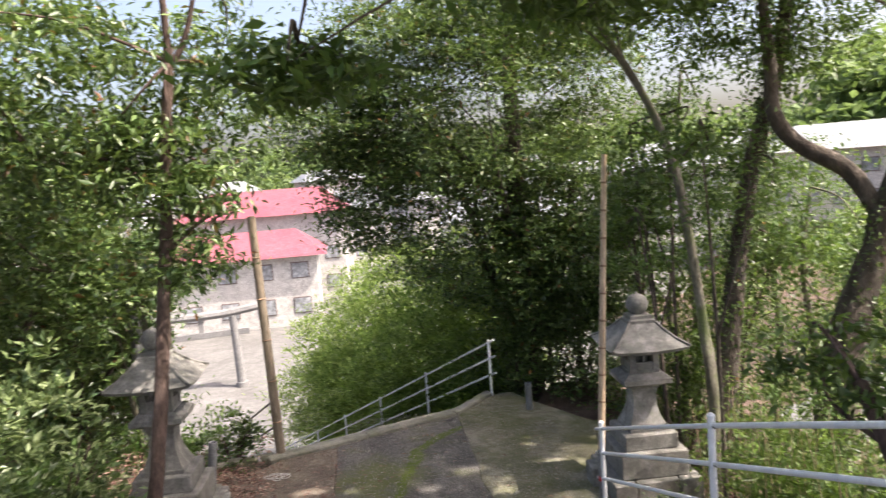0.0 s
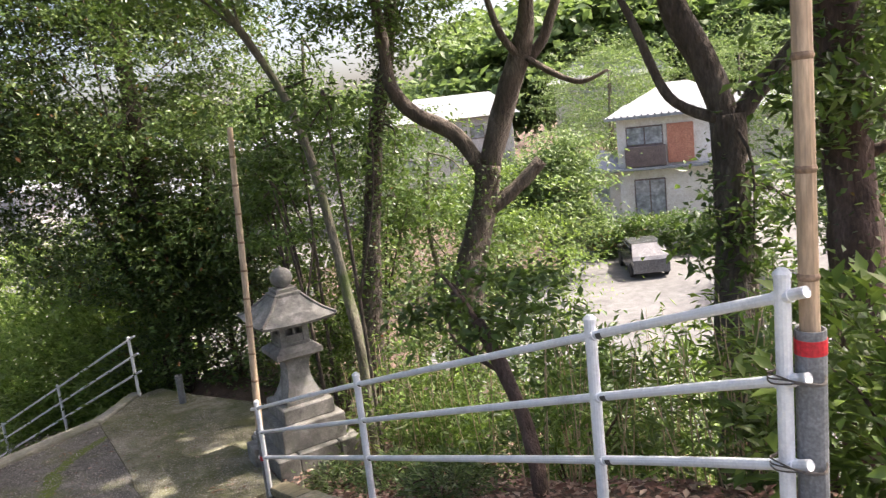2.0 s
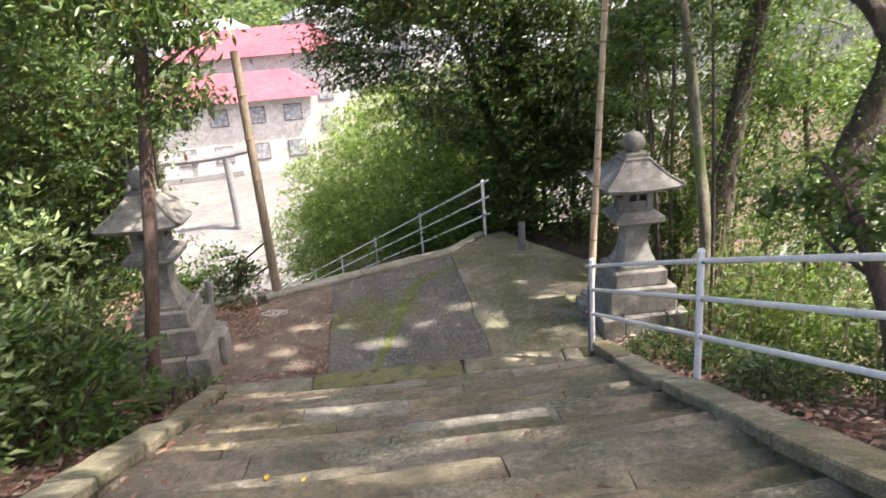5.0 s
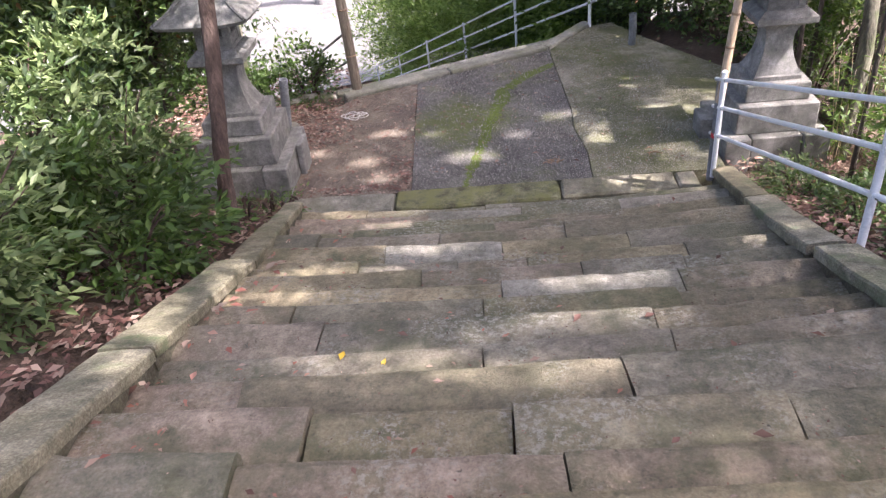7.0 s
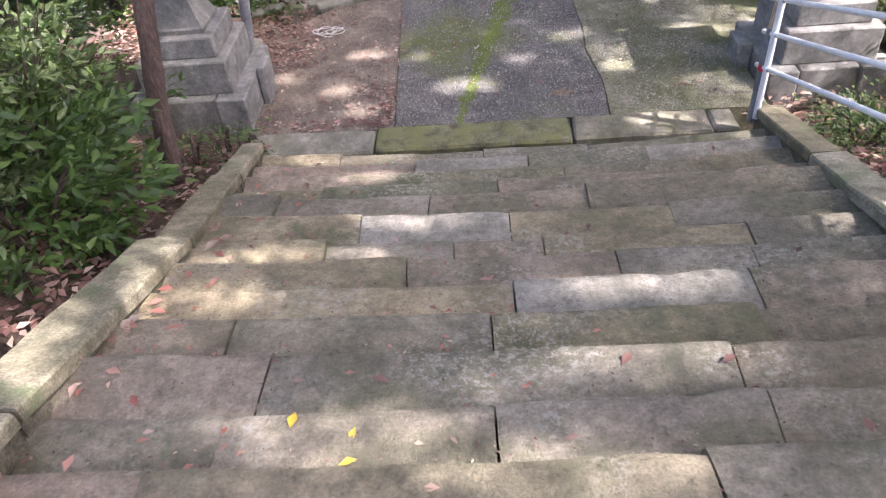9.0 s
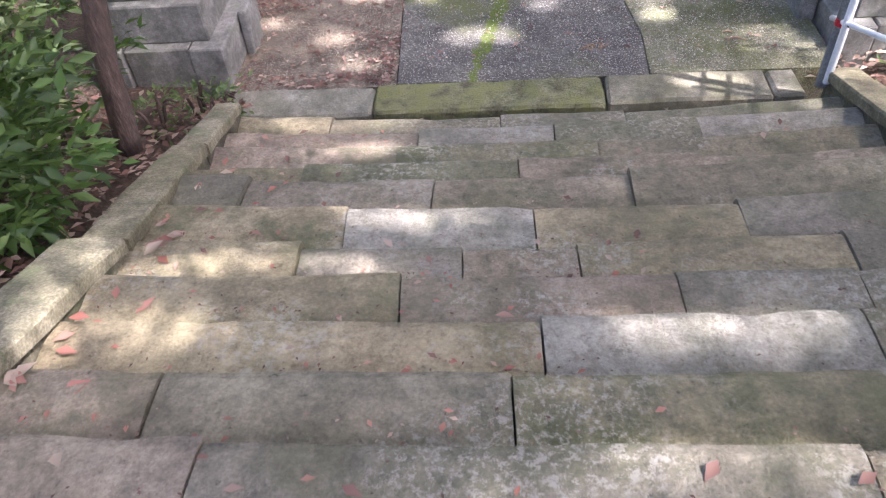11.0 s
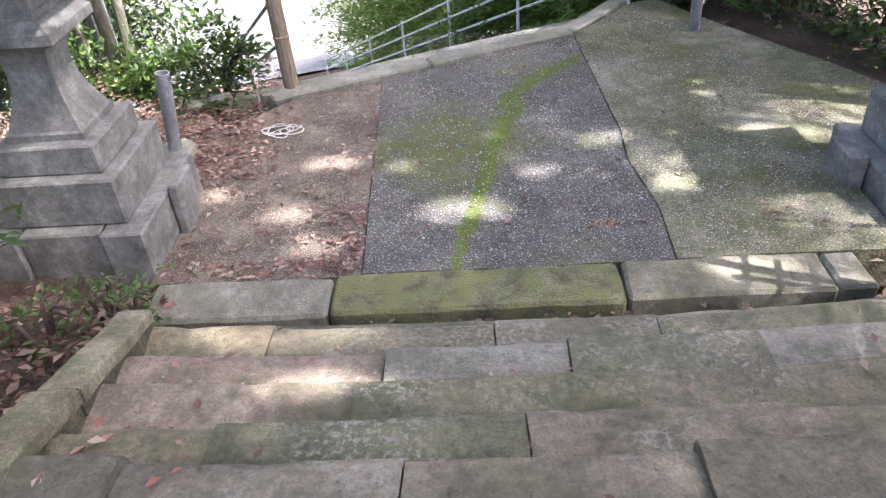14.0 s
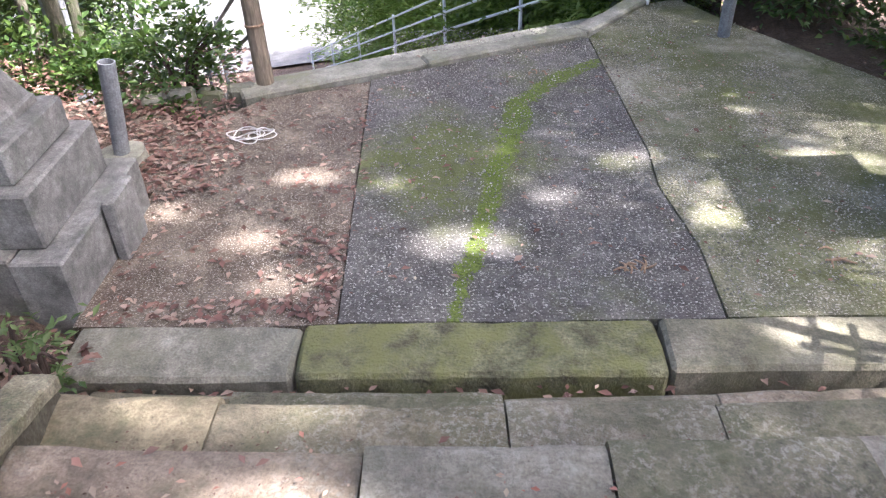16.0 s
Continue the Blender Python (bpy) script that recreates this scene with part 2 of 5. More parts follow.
def asphalt_material():
    """Grey asphalt with pale grit and a winding streak of bright moss."""
    m = surface("mossy_asphalt", (0.066, 0.06, 0.055), (0.105, 0.097, 0.09), (0.15, 0.139, 0.129), 2.2, 60, 0.92, 1.0, 0.018, speck=(0.36, 0.345, 0.32), grit=(70, 0.6, 0.64))
    n, l = m.node_tree.nodes, m.node_tree.links
    b = n["Principled BSDF"]
    base = b.inputs["Base Color"].links[0].from_socket
    geo = n.new("ShaderNodeNewGeometry")
    xyz = n.new("ShaderNodeSeparateXYZ")
    l.new(geo.outputs["Position"], xyz.inputs[0])
    x, y = xyz.outputs[0], xyz.outputs[1]
    wob = maths(n, l, "MULTIPLY_ADD", noise_at(n, l, 3.0, 8, 0.75), 1.6, -0.8)
    # the streak bends to the far side
    line = maths(n, l, "ADD", maths(n, l, "MULTIPLY_ADD", y, 0.215, 0.755), maths(n, l, "MULTIPLY", maths(n, l, "POWER", maths(n, l, "MAXIMUM", maths(n, l, "SUBTRACT", y, 2.6), 0.0), 1.5), 0.75))
    off = maths(n, l, "ABSOLUTE", maths(n, l, "ADD", maths(n, l, "SUBTRACT", x, line), maths(n, l, "MULTIPLY", wob, 0.2)))
    width = maths(n, l, "MULTIPLY_ADD", y, 0.042, 0.05)
    streak = maths(n, l, "SUBTRACT", 1.0, maths(n, l, "SMOOTH_MIN", maths(n, l, "DIVIDE", off, width), 1.0, 0.2))
    streak = maths(n, l, "MULTIPLY", maths(n, l, "MAXIMUM", streak, 0.0), maths(n, l, "GREATER_THAN", 3.5, y))
    nearby = maths(n, l, "MAXIMUM", maths(n, l, "SUBTRACT", 1.0, maths(n, l, "ADD", maths(n, l, "ABSOLUTE", maths(n, l, "MULTIPLY", maths(n, l, "SUBTRACT", x, 0.7), 0.95)), maths(n, l, "ABSOLUTE", maths(n, l, "MULTIPLY", maths(n, l, "SUBTRACT", y, 1.7), 0.9)))), 0.0)
    patch = maths(n, l, "ADD", ramp(n, l, noise_at(n, l, 1.0, 7, 0.7), [(0.52, (0,) * 3), (0.7, (0.8,) * 3)]), maths(n, l, "MULTIPLY", nearby, ramp(n, l, noise_at(n, l, 5.0, 6, 0.7), [(0.36, (0.3,) * 3), (0.55, (2.2,) * 3)])))
    patch = maths(n, l, "MINIMUM", patch, 1.0)
    grime = blend(n, l, maths(n, l, "MULTIPLY", patch, 0.85), base, (0.115, 0.13, 0.035))
    clumps_ = ramp(n, l, noise_at(n, l, 9, 9, 0.85), [(0.36, (0,) * 3), (0.62, (1,) * 3)])
    gritty = maths(n, l, "GREATER_THAN", maths(n, l, "MULTIPLY", maths(n, l, "MULTIPLY", streak, 2.6), clumps_), maths(n, l, "MULTIPLY_ADD", noise_at(n, l, 85, 3, 0.7), 1.6, -0.35))
    tuft = ramp(n, l, noise_at(n, l, 60, 4, 0.7), [(0.35, (0.055, 0.085, 0.008)), (0.65, (0.15, 0.2, 0.018))])
    l.new(blend(n, l, maths(n, l, "MULTIPLY", gritty, 0.9), grime, tuft), b.inputs["Base Color"])
    return m


M_ASPHALT = asphalt_material()
M_WALLFOOT = surface("dark_wall_foot", (0.06, 0.052, 0.038), (0.10, 0.09, 0.062), (0.16, 0.145, 0.10), 5, 60, 0.95, 0.8, 0.015, moss=(0.06, 0.075, 0.03))
M_KERB = surface("kerb_stone", (0.11, 0.104, 0.072), (0.185, 0.172, 0.128), (0.29, 0.265, 0.21), 3.5, 80, 0.92, 0.6, 0.012, spread=0.12, moss=(0.17, 0.165, 0.10), moss_at=(0.48, 0.7), moss_scale=2.6)
M_KERB_MOSS = surface("mossy_kerb_stone", (0.06, 0.058, 0.036), (0.14, 0.138, 0.075), (0.23, 0.22, 0.13), 6.5, 60, 0.95, 0.9, 0.018, moss=(0.17, 0.172, 0.068), moss_at=(0.46, 0.6), moss_scale=3.4)

# ---------------- mesh helpers ----------------
def part(name, bm, material, parent=None, label="", smooth=False):
    me = bpy.data.meshes.new(name)
    bm.to_mesh(me)
    bm.free()
    me.materials.append(material)
    if smooth:
        for p in me.polygons:
            p.use_smooth = True
    ob = new(name, me)
    if parent is not None:
        ob.parent = parent
    if label:
        ob["label"] = label
    return ob


def thing(name, label, category, group="", at=(0, 0, 0), kind="", rz=0.0):
    ob = new(name)
    ob.empty_display_size = 0.1
    ob.matrix_world = pose(*at, 0, 0, rz)
    return tagged(ob, label, category, group, kind)


def box(x0, x1, y0, y1, z0, z1, bevel=0.0, bm=None):
    bm = bm or bmesh.new()
    r = bmesh.ops.create_cube(bm, size=1, matrix=Matrix.Translation(((x0 + x1) / 2, (y0 + y1) / 2, (z0 + z1) / 2)) @ Matrix.Diagonal((x1 - x0, y1 - y0, z1 - z0, 1)))
    if bevel:
        es = list({e for v in r["verts"] for e in v.link_edges})
        bmesh.ops.bevel(bm, geom=es, offset=bevel, segments=1, affect="EDGES", profile=0.6)
    return bm


def rough_box(x0, x1, y0, y1, z0, z1, amount=0.008, cells=0.15, bevel=0.012, seed=0.0):
    """A hewn block: cut into cells and made uneven."""
    bm = box(x0, x1, y0, y1, z0, z1, bevel)
    for axis, a, b in ((0, x0, x1), (1, y0, y1), (2, z0, z1)):
        k = int((b - a) / cells)
        for i in range(1, k):
            p, nrm = [0, 0, 0], [0, 0, 0]
            p[axis], nrm[axis] = a + (b - a) * i / k, 1
            bmesh.ops.bisect_plane(bm, geom=bm.verts[:] + bm.edges[:] + bm.faces[:], plane_co=p, plane_no=nrm)
    for v in bm.verts:
        v.co += noise.noise_vector(v.co * 4.3 + Vector((seed, seed * 0.7, 0))) * amount + noise.noise_vector(v.co * 1.1 + Vector((0, seed, seed))) * amount
    return bm


def tube(path, radii, sides=10, wobble=0.0, seed=0.0, bm=None, caps=True):
    """A tapered tube along a smooth line through the given places."""
    bm = bm or bmesh.new()
    pts = [Vector(p) for p in path]
    rad = list(radii) if hasattr(radii, "__len__") else [radii] * len(pts)
    fine, fr = [], []
    if len(pts) > 2:
        for i in range(len(pts) - 1):
            p0, p1, p2, p3 = pts[max(i - 1, 0)], pts[i], pts[i + 1], pts[min(i + 2, len(pts) - 1)]
            for s in range(4):
                u = s / 4
                fine.append(0.5 * (2 * p1 + (p2 - p0) * u + (2 * p0 - 5 * p1 + 4 * p2 - p3) * u * u + (3 * p1 - p0 - 3 * p2 + p3) * u ** 3))
                fr.append(rad[i] * (1 - u) + rad[i + 1] * u)
        fine.append(pts[-1])
        fr.append(rad[-1])
    else:
        fine, fr = pts, rad
    rings = []
    side = Vector((1, 0.13, 0.05))
    for i, p in enumerate(fine):
        d = (fine[min(i + 1, len(fine) - 1)] - fine[max(i - 1, 0)]).normalized()
        u = (side - d * side.dot(d)).normalized()
        w = d.cross(u)
        side = u
        ring = []
        for k in range(sides):
            a = 2 * math.pi * k / sides
            q = u * math.cos(a) + w * math.sin(a)
            r = fr[i] * (1 + wobble * noise.noise(p * 3 + q * 1.3 + Vector((seed, 0, 0))))
            ring.append(bm.verts.new(p + q * r))
        rings.append(ring)
    for a, b in zip(rings, rings[1:]):
        for k in range(sides):
            bm.faces.new((a[k], a[(k + 1) % sides], b[(k + 1) % sides], b[k]))
    if caps:
        bm.faces.new(rings[0][::-1])
        bm.faces.new(rings[-1])
    return bm


def lathe(profile, sides=24, square=False, bm=None):
    """A turned (or, with square, a four-sided) body from (radius, height) pairs."""
    bm = bm or bmesh.new()
    rings = []
    for r, z in profile:
        if square:
            ring = [bm.verts.new((sx * r, sy * r, z)) for sx, sy in ((-1, -1), (1, -1), (1, 1), (-1, 1))]
        else:
            ring = [bm.verts.new((r * math.cos(2 * math.pi * k / sides), r * math.sin(2 * math.pi * k / sides), z)) for k in range(sides)]
        rings.append(ring)
    for a, b in zip(rings, rings[1:]):
        for k in range(len(a)):
            bm.faces.new((a[k], a[(k + 1) % len(a)], b[(k + 1) % len(a)], b[k]))
    bm.faces.new(rings[0][::-1])
    bm.faces.new(rings[-1])
    return bm


def prism(outline, z0, z1, bm=None):
    bm = bm or bmesh.new()
    lo = [bm.verts.new((x, y, z0)) for x, y in outline]
    hi = [bm.verts.new((x, y, z1)) for x, y in outline]
    bm.faces.new(hi)
    bm.faces.new(lo[::-1])
    for i in range(len(outline)):
        j = (i + 1) % len(outline)
        bm.faces.new((lo[i], lo[j], hi[j], hi[i]))
    return bm


rs = np.random.RandomState(7)
LUSH = 1.9
# openings cut in the unseen canopy to place sun patches on the landing and the flight: x, y and half widths on the
# ground
SUN_GAPS = [(0.82, 0.70, 0.36, 0.18), (1.56, 2.14, 0.22, 0.12), (1.98, 1.68, 0.22, 0.14), (1.38, 1.2, 0.17, 0.1), (2.36, 0.95, 0.17, 0.17), (3.01, 2.5, 0.17, 0.2), (3.3, 1.59, 0.42, 0.15),
            (0.35, 1.39, 0.15, 0.15), (-0.22, 1.53, 0.26, 0.14), (-0.46, 0.76, 0.24, 0.12), (-1.04, 1.09, 0.2, 0.12), (-0.2, 0.35, 0.18, 0.15), (2.6, -0.15, 0.32, 0.14)]
STAIR_GAPS = [(0.0, -0.8, 0.65, 0.16), (0.2, -1.4, 0.45, 0.14), (0.5, -2.53, 0.5, 0.15), (-0.05, -3.0, 0.7, 0.16), (-0.3, -3.47, 0.45, 0.14), (1.74, -3.5, 0.5, 0.12), (1.6, -4.18, 0.6, 0.13),
              (1.0, -4.75, 0.75, 0.17), (0.45, -4.5, 0.5, 0.13), (2.95, -2.9, 0.25, 0.14), (-0.8, -3.3, 0.22, 0.5), (-0.9, -4.2, 0.25, 0.6)]


def shading(p):
    """True for leaves that leave the sun gaps open."""
    keep = np.ones(len(p), bool)
    jag = 0.75 + 0.5 * rs.uniform(0, 1, len(p))
    stray = rs.uniform(0, 1, len(p))
    for gx, gy, rx, ry in SUN_GAPS + STAIR_GAPS:
        h = p[:, 2] - max(0.0, -0.38 * gy)
        fx, fy = p[:, 0] - away.x / away.z * h, p[:, 1] - away.y / away.z * h
        keep &= (((fx - gx) / rx) ** 2 + ((fy - gy) / ry) ** 2 > jag) | (h < 1.5) | (stray < (0.15 if gy < -0.3 else 0.04))
    return keep



def leaf_mesh(name, centres, size, material, parent=None, aspect=0.42, droop=0.25, flat=0.5, out_from=None, label="", tilt=0.45):
    """Many folded leaves in one mesh: each is two triangles that meet along the midrib."""
    n = len(centres)
    c = np.asarray(centres, float)
    d = rs.normal(size=(n, 3))
    if out_from is not None:
        o = c - np.asarray(out_from)
        d = d * 0.75 + o / (np.linalg.norm(o, axis=1, keepdims=True) + 1e-6)
    d[:, 2] = d[:, 2] * flat - droop
    d /= np.linalg.norm(d, axis=1, keepdims=True)
    up = rs.normal(size=(n, 3)) * tilt + np.array((0, 0, 1.0))
    s = np.cross(d, up)
    s /= np.linalg.norm(s, axis=1, keepdims=True) + 1e-9
    up = np.cross(s, d)
    L = size * rs.uniform(0.65, 1.3, (n, 1))
    w = L * aspect * 0.5
    v = np.empty((n, 4, 3))
    v[:, 0] = c
    v[:, 1] = c + d * L * 0.45 + s * w + up * w * 0.35
    v[:, 2] = c + d * L - up * L * 0.08
    v[:, 3] = c + d * L * 0.45 - s * w + up * w * 0.35
    me = bpy.data.meshes.new(name)
    me.vertices.add(4 * n)
    me.vertices.foreach_set("co", v.reshape(-1).astype(np.float32))
    me.loops.add(6 * n)
    base = (np.arange(n) * 4)[:, None]
    me.loops.foreach_set("vertex_index", (base + np.array([0, 1, 2, 0, 2, 3])).reshape(-1).astype(np.int32))
    me.polygons.add(2 * n)
    me.polygons.foreach_set("loop_start", (np.arange(2 * n) * 3).astype(np.int32))
    me.polygons.foreach_set("loop_total", np.full(2 * n, 3, np.int32))
    me.update(calc_edges=True)
    me.materials.append(material)
    ob = new(name, me)
    if parent is not None:
        ob.parent = parent
    if label:
        ob["label"] = label
    return ob


def puffs(centre, radii, clumps, per, spread, hollow=0.45, floor=-1e9):
    """Leaf places: clumps in an uneven ellipsoid, thicker towards its skin."""
    c, r = np.asarray(centre, float), np.asarray(radii, float)
    d = rs.normal(size=(clumps, 3))
    d /= np.linalg.norm(d, axis=1, keepdims=True)
    k = hollow + (1 - hollow) * rs.uniform(0, 1, (clumps, 1)) ** 0.6
    bumps = np.array([1 + 0.35 * noise.noise(Vector(q) * 2.1 + Vector(c)) for q in d])[:, None]
    cl = c + d * r * k * bumps
    per = int(per * LUSH)
    p = cl[:, None] + rs.normal(size=(clumps, per, 3)) * spread * rs.uniform(0.6, 1.6, (clumps, 1, 1)) * np.array((1.15, 1.15, 0.3))
    p = p.reshape(-1, 3)
    return p[p[:, 2] > floor]


def twigs(parent, centre, radii, count, start, radius, material, name="branch", seed=0):
    """Branches that fan out from the trunk into the crown."""
    rr = random.Random(seed)
    for i in range(count):
        a = rr.uniform(0, 6.283)
        k = rr.uniform(0.55, 0.95)
        end = Vector(centre) + Vector((math.cos(a) * radii[0], math.sin(a) * radii[1], rr.uniform(-0.4, 0.8) * radii[2])) * k
        st = Vector(start[i % len(start)])
        mid = st.lerp(end, 0.5) + Vector((rr.uniform(-0.2, 0.2), rr.uniform(-0.2, 0.2), 0.25 * rr.uniform(0, 1)))
        part(name, tube([st, mid, end], [radius, radius * 0.6, radius * 0.2], 6, 0.1, i), material, parent, smooth=True)


# ---------------- the lie of the land ----------------
NOSES = [(-0.46, 0.0), (-0.70, 0.215), (-1.08, 0.395), (-1.41, 0.515), (-1.82, 0.695), (-2.11, 0.84), (-2.50, 0.995), (-2.83, 1.085), (-3.15, 1.215),
         (-3.42, 1.31), (-3.76, 1.445), (-4.08, 1.58), (-4.38, 1.675), (-4.71, 1.815), (-5.04, 1.915), (-5.37, 2.03), (-5.70, 2.145),
         (-6.03, 2.265), (-6.36, 2.385), (-6.69, 2.51), (-7.02, 2.63), (-7.35, 2.75)]
TOP_Z = 2.75
DOWN = Vector((-0.407, 0.914, 0))        # the way in which the lower flight falls
ACROSS = Vector((0.914, 0.407, 0))


def smooth(a, b, v):
    u = min(max((v - a) / (b - a), 0.0), 1.0)
    return u * u * (3 - 2 * u)


def land(x, y):
    """Height of the ground."""
    back = min(max(-0.02 - 0.373 * y, 0.0), TOP_Z - 0.05) if y < 0 else 0.0
    q = (Vector((x, y, 0)) - Vector((1.0, 4.1, 0))).dot(DOWN)
    front = -0.44 * max(q - 0.1, 0.0) - 0.22 * smooth(0.0, 0.35, q)
    h = back + front - 0.05
    if x > 4.6:
        h -= 0.42 * (x - 4.6) * (1 - 0.35 * smooth(-4, -9, y))
    if y < 0 and x > 3.5:
        h -= 0.16 * (x - 3.5)
    if x < -1.6:
        h += 0.10 * min(-1.6 - x, 6) * smooth(9, 2, y)
    plain = -4.4 - 3.0 * smooth(4, 30, y - 0.8 * x)
    bump = 0.05 * noise.noise(Vector((x * 0.9, y * 0.9, 0)))
    return max(h, plain) + bump * (0 if -1.5 < x < 3.6 else 1)

def ground():
    """One sheet: fine near the stairs, wide cells far off."""
    xs = sorted(set([-400, -200, -110, -70, -45, -30, -22, -16] + [round(-12 + 0.5 * i, 2) for i in range(65)] + [24, 28, 34, 45, 70, 110, 200, 400]))
    ys = sorted(set([-400, -200, -100, -50, -30, -20] + [round(-14 + 0.5 * i, 2) for i in range(81)] + [30, 34, 40, 50, 70, 110, 200, 400]))
    bm = bmesh.new()
    grid = []
    for y in ys:
        row = []
        for x in xs:
            z = land(x, y)
            if -1.45 < x < 3.55 and y < 5.6:
                z -= 0.35
            elif 3.5 < x < 4.6 and 0 <= y < 5:
                z -= 0.1
            row.append(bm.verts.new((x, y, z)))
        grid.append(row)
    for a, b in zip(grid, grid[1:]):
        for i in range(len(xs) - 1):
            bm.faces.new((a[i], a[i + 1], b[i + 1], b[i]))
    ob = part("ground", bm, M_SOIL, smooth=True)
    return tagged(ob, "dark leaf-strewn forest soil falling away from the stairs", "ground", kind="structure")


ground()

# ---------------- landing ----------------
def slab(name, outline, z1, material, label, cells=0.25, amount=0.012, z0=-0.3):
    bm = prism(outline, z0, z1)
    xs, ys = [p[0] for p in outline], [p[1] for p in outline]
    for axis, a, b in ((0, min(xs), max(xs)), (1, min(ys), max(ys))):
        k = int((b - a) / cells)
        for i in range(1, k):
            p, nrm = [0, 0, 0], [0, 0, 0]
            p[axis], nrm[axis] = a + (b - a) * i / k, 1
            bmesh.ops.bisect_plane(bm, geom=bm.verts[:] + bm.edges[:] + bm.faces[:], plane_co=p, plane_no=nrm)
    for v in bm.verts:
        if v.co.z > z1 - 0.01:
            v.co.z += noise.noise(v.co * 1.3) * amount
            e = noise.noise_vector(v.co * 6) * 0.006
            v.co.x += e.x * 0.3
    return tagged(part(name, bm, material), label, "paving", kind="structure")


slab("pavement_dirt", [(-1.22, 0.0), (0.165, 0.0), (0.06, 3.12), (-0.78, 2.79), (-1.25, 2.2), (-1.7, 2.7), (-2.9, 2.9), (-2.9, 1.4), (-1.24, 1.35)], -0.012, M_DIRT, "packed brown earth strip with fallen leaves along the landing", 0.2, 0.025)
slab("pavement_asphalt", [(0.175, 0.0), (2.17, 0.0), (2.19, 0.6), (2.106, 1.3), (2.137, 1.75), (2.05, 4.0), (0.07, 3.13)], 0.0, M_ASPHALT, "rough grey asphalt slab with a winding streak of bright green moss")
slab("pavement_concrete", [(2.18, 0.0), (3.6, 0.0), (3.6, 1.0), (4.75, 1.95), (4.35, 2.75), (3.6, 4.1), (3.15, 5.05), (2.8, 4.95), (2.06, 4.0), (2.148, 1.75), (2.117, 1.3), (2.2, 0.6)], 0.006, M_CONCRETE, "greenish mossy concrete slab with pale sunlit patches")


def landing_curb():
    """The low curb at the head of the lower flight, in cast lengths."""
    owner = thing("landing_curb", "low worn concrete curb along the far edge of the landing", "curb", kind="structure")
    line = [(-0.95, 2.72), (0.55, 3.34), (2.05, 4.01), (2.85, 4.98)]
    for i, ((xa, ya), (xb, yb)) in enumerate(zip(line, line[1:])):
        d = Vector((xb - xa, yb - ya, 0)).normalized()
        w = Vector((-d.y, d.x, 0)) * 0.2
        a, b = Vector((xa, ya, 0)) + d * 0.006, Vector((xb, yb, 0)) - d * 0.006
        bm = rough_box(0, (b - a).length, 0, 0.2, -0.35, 0.055, 0.012, 0.2, 0.02, i * 3.1)
        bm.transform(Matrix.Translation(a) @ Matrix.Rotation(math.atan2(d.y, d.x), 4, "Z"))
        part("curb_stone", bm, M_CURB, owner)


landing_curb()


def edge_stones():
    """Rough low stones that carry the edge on towards the lantern."""
    owner = thing("edge_stones", "low rough pale stones edging the bare earth", "edging", kind="structure")
    a, b = Vector((-1.81, 2.71, 0)), Vector((-0.88, 2.87, 0))
    d = (b - a).normalized()
    turn = Matrix.Rotation(math.atan2(d.y, d.x), 4, "Z")
    for k in range(4):
        l_ = (b - a).length / 4
        bm = rough_box(0.01, l_ - 0.01, 0.0, 0.14, -0.2, 0.05 + 0.02 * (k % 2), 0.025, 0.09, 0.03, k * 1.7)
        bm.transform(Matrix.Translation(a + d * (l_ * k)) @ turn)
        part("edge_stone", bm, M_CURB, owner)


edge_stones()


def kerb_row():
    """The long kerb stones at the foot of the upper flight."""
    owner = thing("foot_kerb", "long hewn kerb stones, one covered in yellow-green moss", "kerb", kind="structure")
    for i, (a, b, m, dz, y0) in enumerate(((-1.16, -0.008, M_KERB, 0.0, -0.40), (0.008, 1.795, M_KERB_MOSS, 0.004, -0.40), (1.812, 3.02, M_KERB, 0.012, -0.385), (3.035, 3.25, M_KERB, 0.0, -0.37))):
        bm = rough_box(a, b, y0, -0.012, -0.24, 0.012 + dz, 0.012, 0.13, 0.022, i * 5.3)
        part("kerb_stone", bm, m, owner, "mossy kerb stone" if m is M_KERB_MOSS else "")


kerb_row()

# ---------------- upper stairs ----------------
JOINTS = {0: (-0.26, 1.0, 1.98), 1: (-0.21, 0.99, 1.86), 2: (0.45, 1.34, 2.25), 3: (0.35, 1.58), 4: (-0.13, 1.08, 2.08), 5: (-0.35, 0.64, 1.64), 6: (0.25, 1.13, 2.06),
          7: (0.1, 0.81, 1.3, 2.4), 8: (0.58, 1.64, 2.3), 9: (1.11, 2.2), 10: (-0.11, 1.0, 2.1), 11: (0.14, 1.9), 12: (0.05, 1.0, 1.92), 13: (-0.1, 1.62), 14: (0.3, 1.13, 2.2), 15: (0.1, 1.3)}


def worn(x, y):
    """Wear of a tread: hollow in the middle of the flight, the upper ones tilted."""
    return 0.013 * (x - 1.25) ** 2 - 0.02 + (0.03 * (x - 1.2) if -5.0 < y < -4.3 else 0.0)


